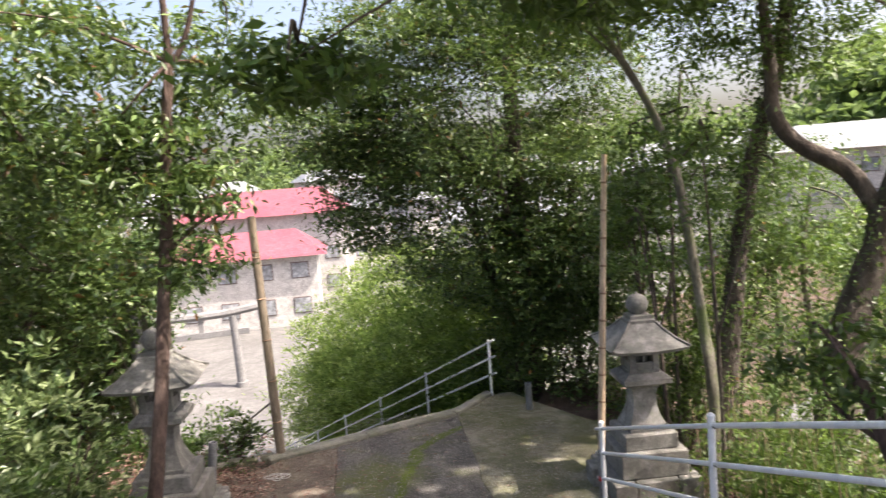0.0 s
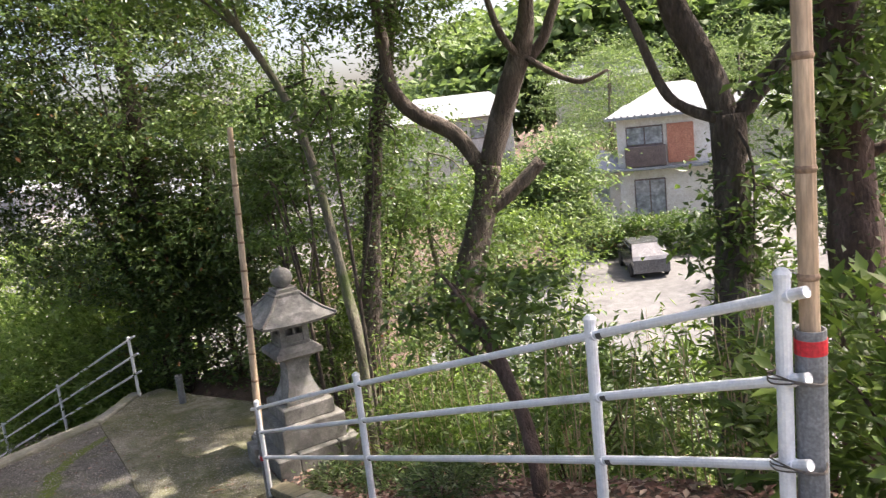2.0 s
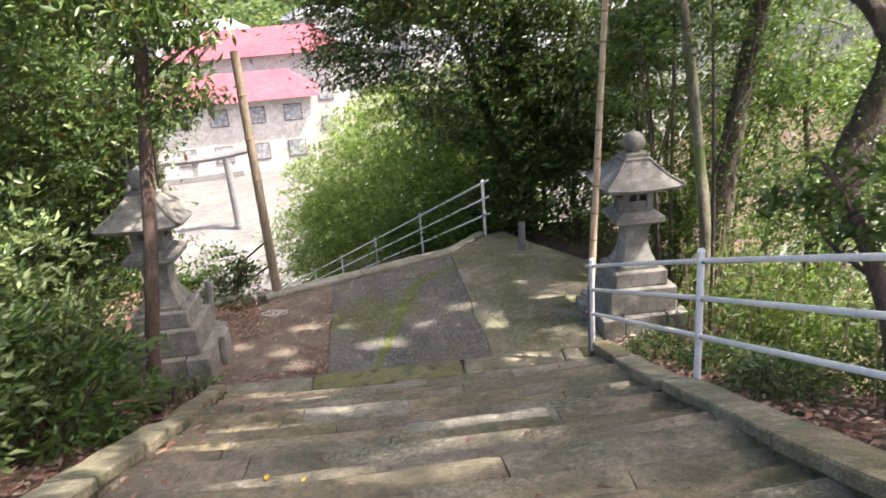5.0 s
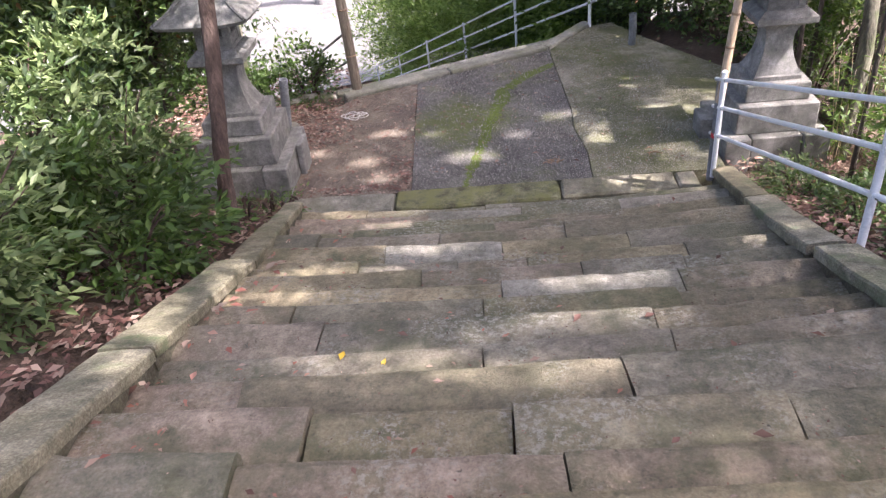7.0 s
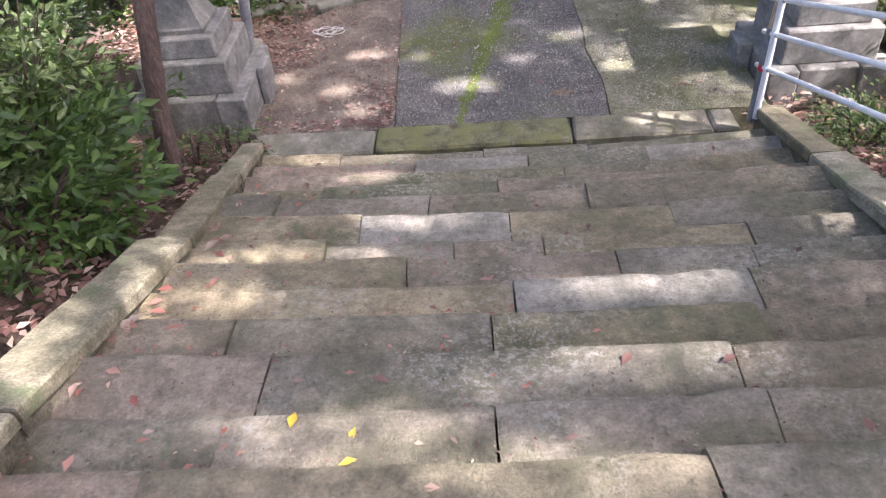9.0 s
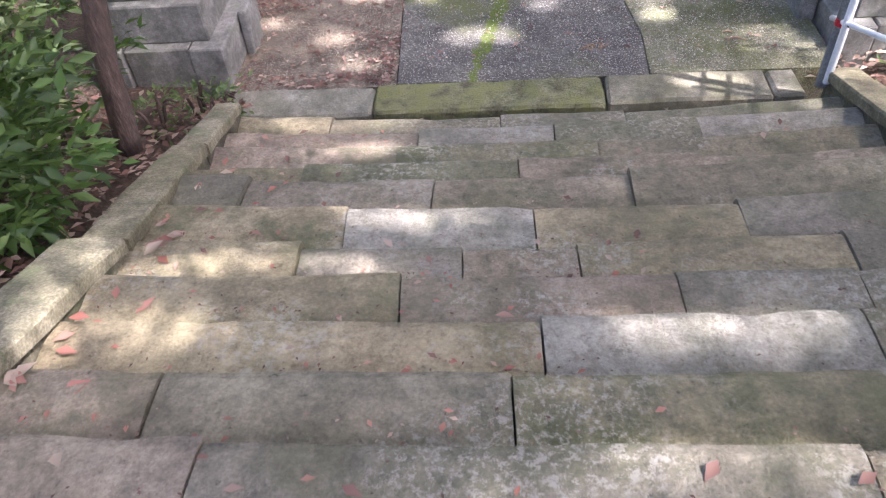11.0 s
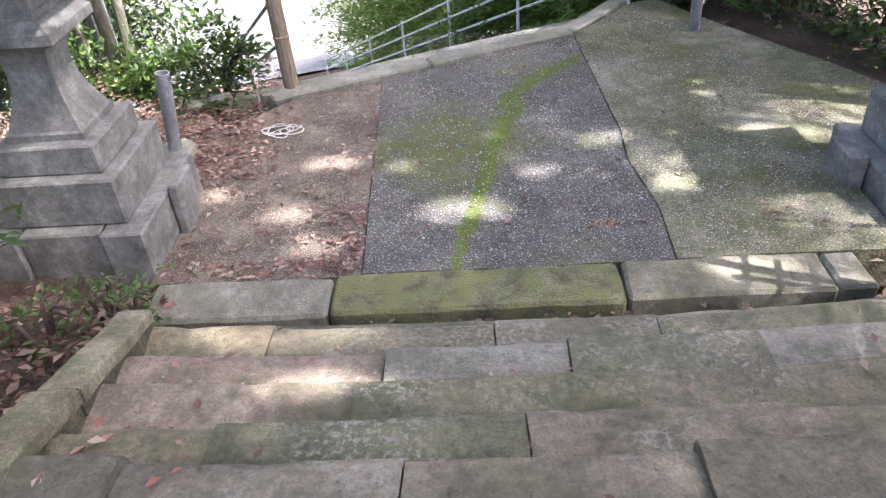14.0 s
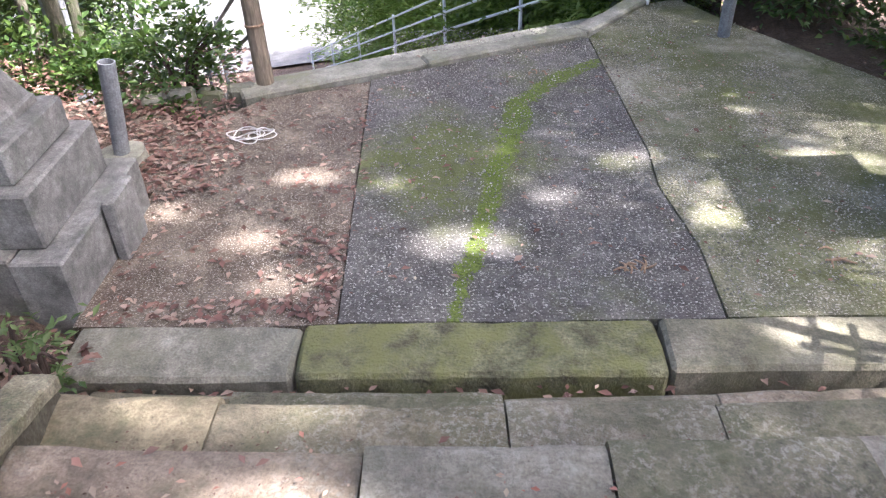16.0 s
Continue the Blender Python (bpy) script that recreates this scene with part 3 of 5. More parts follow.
def step_stone(x0, x1, yn, z, depth, rise, seed):
    """A worn tread stone: rounded nose, dished and uneven top."""
    bm = bmesh.new()
    prof = [(-depth, -rise), (-depth, 0.0), (-depth * 0.6, 0.004), (-0.11, 0.0), (-0.045, -0.005), (-0.012, -0.018), (0.0, -0.05), (-0.006, -rise - 0.02)]
    n = max(3, int((x1 - x0) / 0.11))
    rings = []
    for i in range(n + 1):
        u = i / n
        x = x0 + (x1 - x0) * u
        end = 0.003 if i in (0, n) else 0.0
        ring = []
        for j, (py, pz) in enumerate(prof):
            q = Vector((x * 2.7, (yn + py) * 4 + seed, z * 3))
            nn = noise.noise_vector(q)
            chip = max(0.0, noise.noise(Vector((x * 5.1, seed * 3.7, j * 0.35)) ) - 0.25) * 0.06 if 4 <= j <= 6 else 0.0
            y = yn + py + (nn.x * 0.012 if j > 2 else 0) - chip + 0.012 * noise.noise(Vector((x * 0.8, seed * 2.1, 0)))
            sk = 0.05 * noise.noise(Vector((x0 if i < n / 2 else x1, z * 9.0, 0.5))) * (py / depth)
            ring.append(bm.verts.new((x + sk + (nn.y * 0.006 if 0 < i < n else (end if i == 0 else -end) * (1 if j in (1, 2, 3, 4, 5) else 0)), y, z + pz + nn.z * 0.007 - end * 0.7 * (1 if 1 <= j <= 5 else 0) + 0.01 * noise.noise(Vector((x * 0.7 + seed, yn, 0))) + worn(x, yn))))
        rings.append(ring)
    m = len(prof)
    for a, b in zip(rings, rings[1:]):
        for k in range(m):
            bm.faces.new((a[k], b[k], b[(k + 1) % m], a[(k + 1) % m]))
    bm.faces.new(rings[0])
    bm.faces.new(rings[-1][::-1])
    return bm


def side_x(y, s):
    """Inner faces of the side walls: the flight widens a little downwards on one hand."""
    if s < 0:
        return float(np.interp(y, (-8, -5, -2.9, -0.7), (-0.6, -0.6, -0.63, -0.86)))
    return float(np.interp(y, (-8, -5.5, -2.6, -0.4), (2.84, 2.86, 3.03, 3.31)))


def upper_stairs():
    owner = thing("upper_stairs", "flight of worn, mossy, uneven stone steps", "stairs", kind="structure")
    rr = random.Random(3)
    for k, (yn, z) in enumerate(NOSES):
        back = NOSES[k + 1][0] if k + 1 < len(NOSES) else yn - 0.4
        depth = yn - back + 0.07
        x0, x1 = side_x(yn, -1) - 0.05, side_x(yn, 1) + 0.05
        if k in JOINTS:
            cuts = [x0, *JOINTS[k], x1]
        else:
            cuts = [x0]
            while cuts[-1] < x1 - 1.3:
                cuts.append(cuts[-1] + rr.uniform(0.6, 1.25))
            cuts.append(x1)
        for a, b in zip(cuts, cuts[1:]):
            g = 0.001
            bm = step_stone(a + g, b - g, yn + rr.uniform(-0.035, 0.025), z + rr.uniform(-0.02, 0.018), depth, 0.19, rr.uniform(0, 50))
            part("step_stone", bm, M_STEP, owner)
    bm = bmesh.new()      # rubble bed under the stones
    outline = [(-0.35, -0.5), (-0.46, -0.16)] + [q for (ya, za), (yb, zb) in zip(NOSES, NOSES[1:]) for q in ((ya - 0.12, za - 0.1), (yb - 0.12, za - 0.1))] + [(-7.7, 2.5), (-7.7, 1.9)]
    lo = [bm.verts.new((-0.9, y, z)) for y, z in outline]
    hi = [bm.verts.new((3.4, y, z)) for y, z in outline]
    bm.faces.new(lo)
    bm.faces.new(hi[::-1])
    for i in range(len(outline)):
        j = (i + 1) % len(outline)
        bm.faces.new((lo[i], hi[i], hi[j], lo[j]))
    bmesh.ops.recalc_face_normals(bm, faces=bm.faces[:])
    part("stair_bed", bm, M_SOIL, owner)


upper_stairs()


def top_landing():
    bm = rough_box(-4.0, 5.2, -14.0, -7.6, 2.2, 2.74, 0.02, 0.8, 0.02, 4)
    tagged(part("upper_landing", bm, M_CONCRETE), "mossy concrete landing at the head of the stairs", "paving", kind="structure")


top_landing()


def wall_z(y):
    return 0.107 - 0.373 * y


def side_walls():
    for name, s, runs in (("side_wall_west", -1, ((-0.72, -1.62, 0.2, 0.0), (-1.63, -2.9, 0.24, 0.0), (-2.93, -4.5, 0.3, 0.02), (-4.52, -6.0, 0.31, 0.015), (-6.02, -7.5, 0.31, 0.02))),
                          ("side_wall_east", 1, ((-0.42, -1.9, 0.23, 0.0), (-1.92, -3.38, 0.25, 0.0), (-3.5, -5.2, 0.27, 0.02), (-5.22, -7.0, 0.28, 0.02), (-7.02, -7.6, 0.28, 0.02)))):
        owner = thing(name, "sloping side wall of long weathered coping stones", "wall", kind="structure")
        for i, (ya, yb, w, lift) in enumerate(runs):
            bm = bmesh.new()
            n = max(4, int((ya - yb) / 0.14))
            rings = []
            for k in range(n + 1):
                y = ya + (yb - ya) * k / n
                xi = side_x(y, s)
                zt = wall_z(y) + lift
                ring = []
                for dx, dz in ((0.04, -0.085), (0.004, -0.08), (0.0, -0.014), (0.01, 0.0), (w * 0.5, 0.004), (w - 0.02, -0.002), (w, -0.035), (w, -0.085)):
                    q = noise.noise_vector(Vector((dx * 5 + i, y * 3, dz * 4 + s)))
                    ring.append(bm.verts.new((xi + s * dx + q.x * 0.012, y, zt + dz + q.z * 0.012)))
                rings.append(ring)
            for a, b in zip(rings, rings[1:]):
                for k in range(len(a) - 1):
                    bm.faces.new((a[k], a[k + 1], b[k + 1], b[k]))
                bm.faces.new((a[-1], a[0], b[0], b[-1]))
            bm.faces.new(rings[0])
            bm.faces.new(rings[-1][::-1])
            bmesh.ops.recalc_face_normals(bm, faces=bm.faces[:])
            stone = part("coping_stone", bm, M_WALLSTONE, owner)
            # dark, mossy footing set back under the coping
            foot = bmesh.new()
            rings = []
            for k in range(n + 1):
                y = ya + (yb - ya) * k / n
                xi, zt = side_x(y, s), wall_z(y) + lift
                ring = []
                for dx, dz in ((0.0, -0.75), (0.022, -0.3), (0.03, -0.075), (w - 0.01, -0.075), (w - 0.01, -0.75)):
                    q = noise.noise_vector(Vector((dx * 5 + i, y * 5, dz * 4 - s)))
                    ring.append(foot.verts.new((xi + s * dx + q.x * 0.014, y, zt + dz)))
                rings.append(ring)
            for a, b in zip(rings, rings[1:]):
                for k in range(len(a) - 1):
                    foot.faces.new((a[k], a[k + 1], b[k + 1], b[k]))
            foot.faces.new(rings[0])
            foot.faces.new(rings[-1][::-1])
            bmesh.ops.recalc_face_normals(foot, faces=foot.faces[:])
            part("footing", foot, M_WALLFOOT, stone)


side_walls()

# ---------------- lower stairs ----------------
def lower_stairs():
    owner = thing("lower_stairs", "long lower flight of pale stone steps going down to the gate", "stairs", kind="structure")
    c = Vector((1.0, 4.1, 0))
    for k in range(38):
        q, z = 0.27 + 0.36 * k, -0.158 * (k + 1) - 0.14
        bm = rough_box(-2.0, 2.0, q, q + 0.42, z - 0.35, z, 0.008, 0.8, 0.015, k)
        bm.transform(Matrix.Translation(c) @ Matrix.Rotation(math.atan2(ACROSS.y, ACROSS.x), 4, "Z"))
        part("step_stone", bm, M_CURB, owner)


lower_stairs()

# ---------------- rails ----------------
def pipe_rail(name, label, posts, height, radius, post_radius, gaps, ends):
    """A tube handrail: upright posts with round caps and three lengths of tube."""
    owner = thing(name, label, "railing", at=(0, 0, 0))
    for x, y, zb, zt in posts:
        p = part("post", tube([(x, y, zb), (x, y, zt)], post_radius, 14), M_WHITEPAINT, owner, smooth=False)
        part("post_cap", tube([(x, y, zt), (x, y, zt + 0.012), (x, y, zt + 0.028)], [post_radius * 1.12, post_radius * 1.12, post_radius * 0.5], 14), M_WHITEPAINT, owner)
    for g in gaps:
        pts = [Vector((x, y - 0.0, zt - g)) for x, y, zb, zt in posts]
        a, b = pts[0] + (pts[0] - pts[1]).normalized() * ends[0], pts[-1] + (pts[-1] - pts[-2]).normalized() * ends[1]
        line = [a] + pts + [b]
        part("rail_tube", tube(line, radius, 12), M_WHITEPAINT, owner)
        for x, y, zb, zt in posts:
            part("clamp", tube([(x, y - 0.03, zt - g + 0.01), (x, y + 0.03, zt - g - 0.012)], radius * 1.25, 12), M_WHITEPAINT, owner)
        for c, d in [(p, (q - p).normalized()) for p, q in zip(pts, pts[1:])]:
            part("paint_chip", tube([c + d * 0.05 - Vector((0, 0, 0.003)), c + d * 0.085 - Vector((0, 0, 0.003))], radius * 0.99, 12), M_WIRE, owner, "bare patch in the paint")
    return owner


pipe_rail("stair_railing", "white painted tube railing with three rails, chipped paint", [(3.3, -0.5, 0.2, 1.30), (3.27, -3.45, 1.3, 2.37), (3.34, -5.92, 2.2, 3.23), (3.332, -6.84, 2.55, 3.55)],
          1.0, 0.0195, 0.026, (0.065, 0.345, 0.64), (0.1, 0.055))


def far_railing():
    base = Vector((2.79, 4.93, 0))
    posts = []
    for k in range(7):
        p = base + DOWN * (2.7 * k)
        z = -0.44 * 2.7 * k
        posts.append((p.x, p.y, z - 0.35 if k else -0.05, z + 1.03))
    pipe_rail("lower_railing", "white tube railing beside the lower stairs", posts, 1.0, 0.02, 0.027, (0.03, 0.33, 0.64), (0.02, 0.02))


far_railing()


def west_railing():
    """Two thin rails beside the lower stairs, from the bamboo post downwards."""
    owner = thing("west_railing", "thin grey two-rail handrail beside the lower stairs", "railing")
    base = Vector((-0.9, 3.1, 0))
    at = lambda k, h: base + DOWN * (2.4 * k) + Vector((0, 0, h - 0.44 * 2.4 * k))
    for k in range(1, 5):
        part("post", tube([at(k, -0.5), at(k, 0.88)], 0.024, 10), M_PIPE, owner)
    for h in (0.42, 0.82):
        part("rail_tube", tube([at(0, h), at(2, h), at(4, h)], 0.018, 10), M_PIPE, owner)


west_railing()


def wire_tie(x, y, z):
    owner = thing("wire_tie", "twisted dark wire round the railing post", "wire", at=(x, y, z))
    bm = bmesh.new()
    for k in range(3):
        pts = [(0.075 * math.cos(a), 0.075 * math.sin(a) * 1.2, 0.006 * k + 0.012 * math.sin(2 * a + k)) for a in [i * math.pi / 6 for i in range(13)]]
        tube(pts, 0.003, 5, bm=bm)
    part("wire", bm, M_WIRE, owner)


# ---------------- stone lanterns ----------------
def stone_lantern(at, label):
    owner = thing("stone_lantern", label, "stone lantern", "pair of stone lanterns", at)
    w, s = 0.56, 1 if at[0] < 0 else -1
    for k, (x0, x1, y0, y1) in enumerate(((-w, -0.285, -w, w), (-0.275, 0.265, -w + 0.03, w), (0.275, w, -w, w))):
        part("plinth_block", rough_box(x0, x1, y0, y1, -0.45, 0.20, 0.004, 0.3, 0.012, k * 2.0 + at[0]), M_LANTERN, owner)
    xa, xb = sorted((s * (w + 0.012), s * (w + (0.085 if s > 0 else 0.15))))
    part("corner_block", rough_box(xa, xb, -0.06, 0.26, -0.45, 0.25, 0.004, 0.3, 0.012, 9), M_LANTERN, owner)
    part("lower_step", rough_box(-0.43, 0.43, -0.43, 0.43, 0.20, 0.53, 0.004, 0.3, 0.014, 1.0), M_LANTERN, owner)
    part("upper_step", rough_box(-0.34, 0.34, -0.34, 0.34, 0.53, 0.73, 0.004, 0.3, 0.014, 2.0), M_LANTERN, owner)
    prof = [(0.25, 0.73), (0.25, 0.775), (0.235, 0.79), (0.21, 0.85), (0.175, 0.94), (0.152, 1.03), (0.143, 1.12), (0.146, 1.20), (0.165, 1.27), (0.19, 1.31)]
    part("shaft", lathe(prof, square=True), M_LANTERN, owner)
    part("platform", lathe([(0.2, 1.31), (0.28, 1.345), (0.305, 1.36), (0.305, 1.42), (0.285, 1.435), (0.22, 1.48)], square=True), M_LANTERN, owner)
    # fire box: four posts with barred openings between them
    fire = part("fire_box", box(-0.19, 0.19, -0.19, 0.19, 1.475, 1.52, 0.005), M_LANTERN, owner)
    part("fire_box_lintel", box(-0.19, 0.19, -0.19, 0.19, 1.74, 1.80, 0.005), M_LANTERN, fire)
    for sx in (-1, 1):
        for sy in (-1, 1):
            part("corner_post", box(min(sx * 0.19, sx * 0.11), max(sx * 0.19, sx * 0.11), min(sy * 0.19, sy * 0.11), max(sy * 0.19, sy * 0.11), 1.51, 1.75, 0.004, bm=None), M_LANTERN, fire)
    for e in (-1, 1):
        part("window_bar", box(-0.012, 0.012, e * 0.17 - 0.012, e * 0.17 + 0.012, 1.62, 1.74), M_LANTERN, fire)
        part("sill_panel", box(-0.109, 0.109, e * 0.168 - 0.01, e * 0.168 + 0.01, 1.515, 1.62), M_LANTERN, fire)
        part("sill_panel", box(e * 0.168 - 0.01, e * 0.168 + 0.01, -0.109, 0.109, 1.515, 1.62), M_LANTERN, fire)
    # roof: four hipped faces, slightly hollow, with ridges along the hips
    bm = bmesh.new()
    rings = []
    for r, z, lift in ((0.19, 1.795, 0), (0.46, 1.785, 0.03), (0.49, 1.825, 0.03), (0.36, 1.925, 0.01), (0.25, 2.03, 0), (0.17, 2.12, 0)):
        ring = []
        for side in range(4):
            for u in (-1, -0.5, 0, 0.5):
                a = [(u, -1), (1, u), (-u, 1), (-1, -u)][side]
                ring.append(bm.verts.new((a[0] * r, a[1] * r, z + lift * abs(u) ** 2)))
        rings.append(ring)
    for a, b in zip(rings, rings[1:]):
        for k in range(16):
            bm.faces.new((a[k], a[(k + 1) % 16], b[(k + 1) % 16], b[k]))
    bm.faces.new(rings[0][::-1])
    bm.faces.new(rings[-1])
    roof = part("roof", bm, M_LANTERN, owner)
    for sx, sy in ((-1, -1), (1, -1), (1, 1), (-1, 1)):
        part("hip_ridge", tube([(sx * 0.485, sy * 0.485, 1.862), (sx * 0.355, sy * 0.355, 1.94), (sx * 0.25, sy * 0.25, 2.035), (sx * 0.165, sy * 0.165, 2.125)], 0.02, 6), M_LANTERN, roof)
    part("neck", lathe([(0.175, 2.10), (0.175, 2.15), (0.14, 2.165), (0.14, 2.205), (0.11, 2.215)], square=True), M_LANTERN, owner)
    prof = [(0.07, 2.21)] + [(0.142 * math.cos(a), 2.335 + 0.135 * math.sin(a)) for a in [radians(q) for q in range(-60, 81, 14)]] + [(0.012, 2.49)]
    part("ball", lathe(prof, 20), M_LANTERN, owner, smooth=True)
    return owner


stone_lantern((4.2, 0.78, 0.0), "grey granite lantern with hipped roof and ball finial on a plinth")
stone_lantern((-1.77, 0.66, 0.13), "grey granite lantern half hidden behind a slim tree")

# ---------------- pipes, bamboo poles ----------------
def pipe_stub(at, foot, h, lean=0):
    owner = thing("pipe_stub", "short open grey pipe set upright in concrete" if foot else "short grey pipe standing in the mossy paving", "pipe", "pole sockets", at)
    bm = lathe([(0.055, -0.08), (0.058, h), (0.047, h), (0.045, 0.1)], 18)
    bm.transform(Matrix.Rotation(radians(lean), 4, "Y"))
    part("tube", bm, M_PIPE, owner)
    if foot:
        part("foot", tube([(0, 0, -0.1), (0, 0, 0.02)], [0.19, 0.17], 14, 0.15), M_CURB, owner)


pipe_stub((-1.59, 1.79, 0.04), True, 0.7, 7)
pipe_stub((3.3, 3.95, 0.0), False, 0.48)


def bamboo_pole(name, label, foot, top, r0, r1, material, gap=0.33):
    owner = thing(name, label, "pole", at=foot)
    d = Vector(top) - Vector(foot)
    n = max(3, int(d.length / gap))
    bm = bmesh.new()
    tube([(0, 0, 0), d], [r0, r1], 12, bm=bm)
    stem = part("stem", bm, material, owner, smooth=False)
    for k in range(1, n):
        u = k / n
        r = r0 + (r1 - r0) * u
        c = d * u
        e = d.normalized() * 0.008
        part("node_ring", tube([c - e * 1.5, c - e * 0.4, c + e * 0.4, c + e * 1.5], [r * 1.0, r * 1.13, r * 1.13, r * 1.0], 12), M_NODE, stem)
    return owner


def pole_socket(at, height, r, band):
    owner = thing("pole_socket", "grey pipe with a red tape band beside the railing post", "pipe", "pole sockets", at)
    tube_ob = part("tube", lathe([(r, 0), (r, height), (r * 0.86, height), (r * 0.86, height - 0.15)], 18), M_PIPE, owner)
    part("tape_band", lathe([(r + 0.002, band), (r + 0.002, band + 0.05)], 18), M_RED, tube_ob, "red tape band")


pole_socket((3.404, -6.885, 2.55), 0.82, 0.048, 0.74)
bamboo_pole("bamboo_pole", "tall tan bamboo pole standing in a grey pipe", (3.404, -6.885, 3.2), (3.434, -6.845, 6.6), 0.031, 0.028, M_BAMBOO, 0.33)
pole_socket((3.31, -0.41, 0.12), 0.85, 0.042, 0.48)
bamboo_pole("bamboo_pole", "tall thin dry bamboo pole tied beside the railing end", (3.31, -0.41, 0.9), (3.55, -0.30, 4.25), 0.040, 0.030, M_BAMBOO, 0.30)
bamboo_pole("bamboo_post", "weathered grey bamboo post at the head of the lower stairs", (-0.80, 2.98, -0.1), (-0.93, 3.22, 3.72), 0.075, 0.062, M_GREYPOST, 0.55)
wire_tie(3.362, -6.86, 3.21)
wire_tie(3.362, -6.86, 2.91)

# ---------------- trees ----------------
def tree(name, label, trunk, radii, limbs, crowns, bark, leaf, size, group="", wobble=0.25, ivy=None, aspect=0.42, droop=0.25, flat=0.6):
    """A tree: trunk, limbs, and a crown of clumped leaves."""
    owner = thing(name, label, "tree", group, trunk[0])
    inv = -Vector(trunk[0])
    loc = lambda pts: [Vector(p) + inv for p in pts]
    part("trunk", tube(loc(trunk), radii, 12, wobble, trunk[0][0]), bark, owner, smooth=True)
    for k, (pts, r) in enumerate(limbs):
        part("limb", tube(loc(pts), r, 9, wobble, k + 3.3), bark, owner, smooth=True)
    pl = []
    for c, r, clumps, per, spread in crowns:
        pl.append(puffs(Vector(c) + inv, r, clumps, per, spread))
    if pl:
        every = np.concatenate(pl)
        leaf_mesh("crown", every[shading(every + np.array(trunk[0]))], size * 1.3, leaf, owner, aspect=aspect, droop=droop, flat=flat)
    for c, r, clumps, per, spread in crowns:
        starts = loc(trunk[-2:] + [p for pts, _ in limbs for p in pts[-1:]])
        near = sorted(starts, key=lambda p: (p - Vector(c) - inv).length)[:2]
        twigs(owner, Vector(c) + inv, r, max(3, clumps // 60), near, 0.022, bark, seed=clumps + int(c[0] * 10))
    if ivy:
        lo, hi, n, s = ivy
        pts = loc(trunk)
        u = rs.uniform(lo, hi, n) * (len(pts) - 1)
        i = np.minimum(u.astype(int), len(pts) - 2)
        P = np.array([tuple(p) for p in pts])
        c = P[i] + (P[i + 1] - P[i]) * (u - i)[:, None] + rs.normal(size=(n, 3)) * s
        leaf_mesh("ivy", c, 0.06, M_LEAF_DARK, owner, aspect=0.8, label="ivy leaves climbing the trunk")
    return owner


def shrub(name, label, at, radii, leaf, size, clumps, per, spread, group="", stems=6, aspect=0.42, bark=None, droop=0.05, lift=0.55, flat=0.6):
    """A bush: stems from one foot and clumped leaves."""
    x, y = at[0], at[1]
    z = at[2] if len(at) > 2 else land(x, y)
    owner = thing(name, label, "shrub", group, (x, y, z))
    rr = random.Random(int(x * 100 + y * 10))
    for k in range(stems):
        a = rr.uniform(0, 6.28)
        e = Vector((math.cos(a) * radii[0], math.sin(a) * radii[1], radii[2] * rr.uniform(0.9, 1.5))) * 0.75
        part("stem", tube([(0.04 * math.cos(a), 0.04 * math.sin(a), -0.1), e * 0.5 + Vector((0, 0, 0.1)), e], [0.016, 0.011, 0.004], 5), bark or M_BARK_RED, owner, smooth=True)
    leaf_mesh("foliage", puffs((0, 0, radii[2] * lift), radii, clumps, per, spread, 0.35, 0.02), size, leaf, owner, aspect=aspect, droop=droop, out_from=(0, 0, radii[2] * 0.2), flat=flat)
    return owner


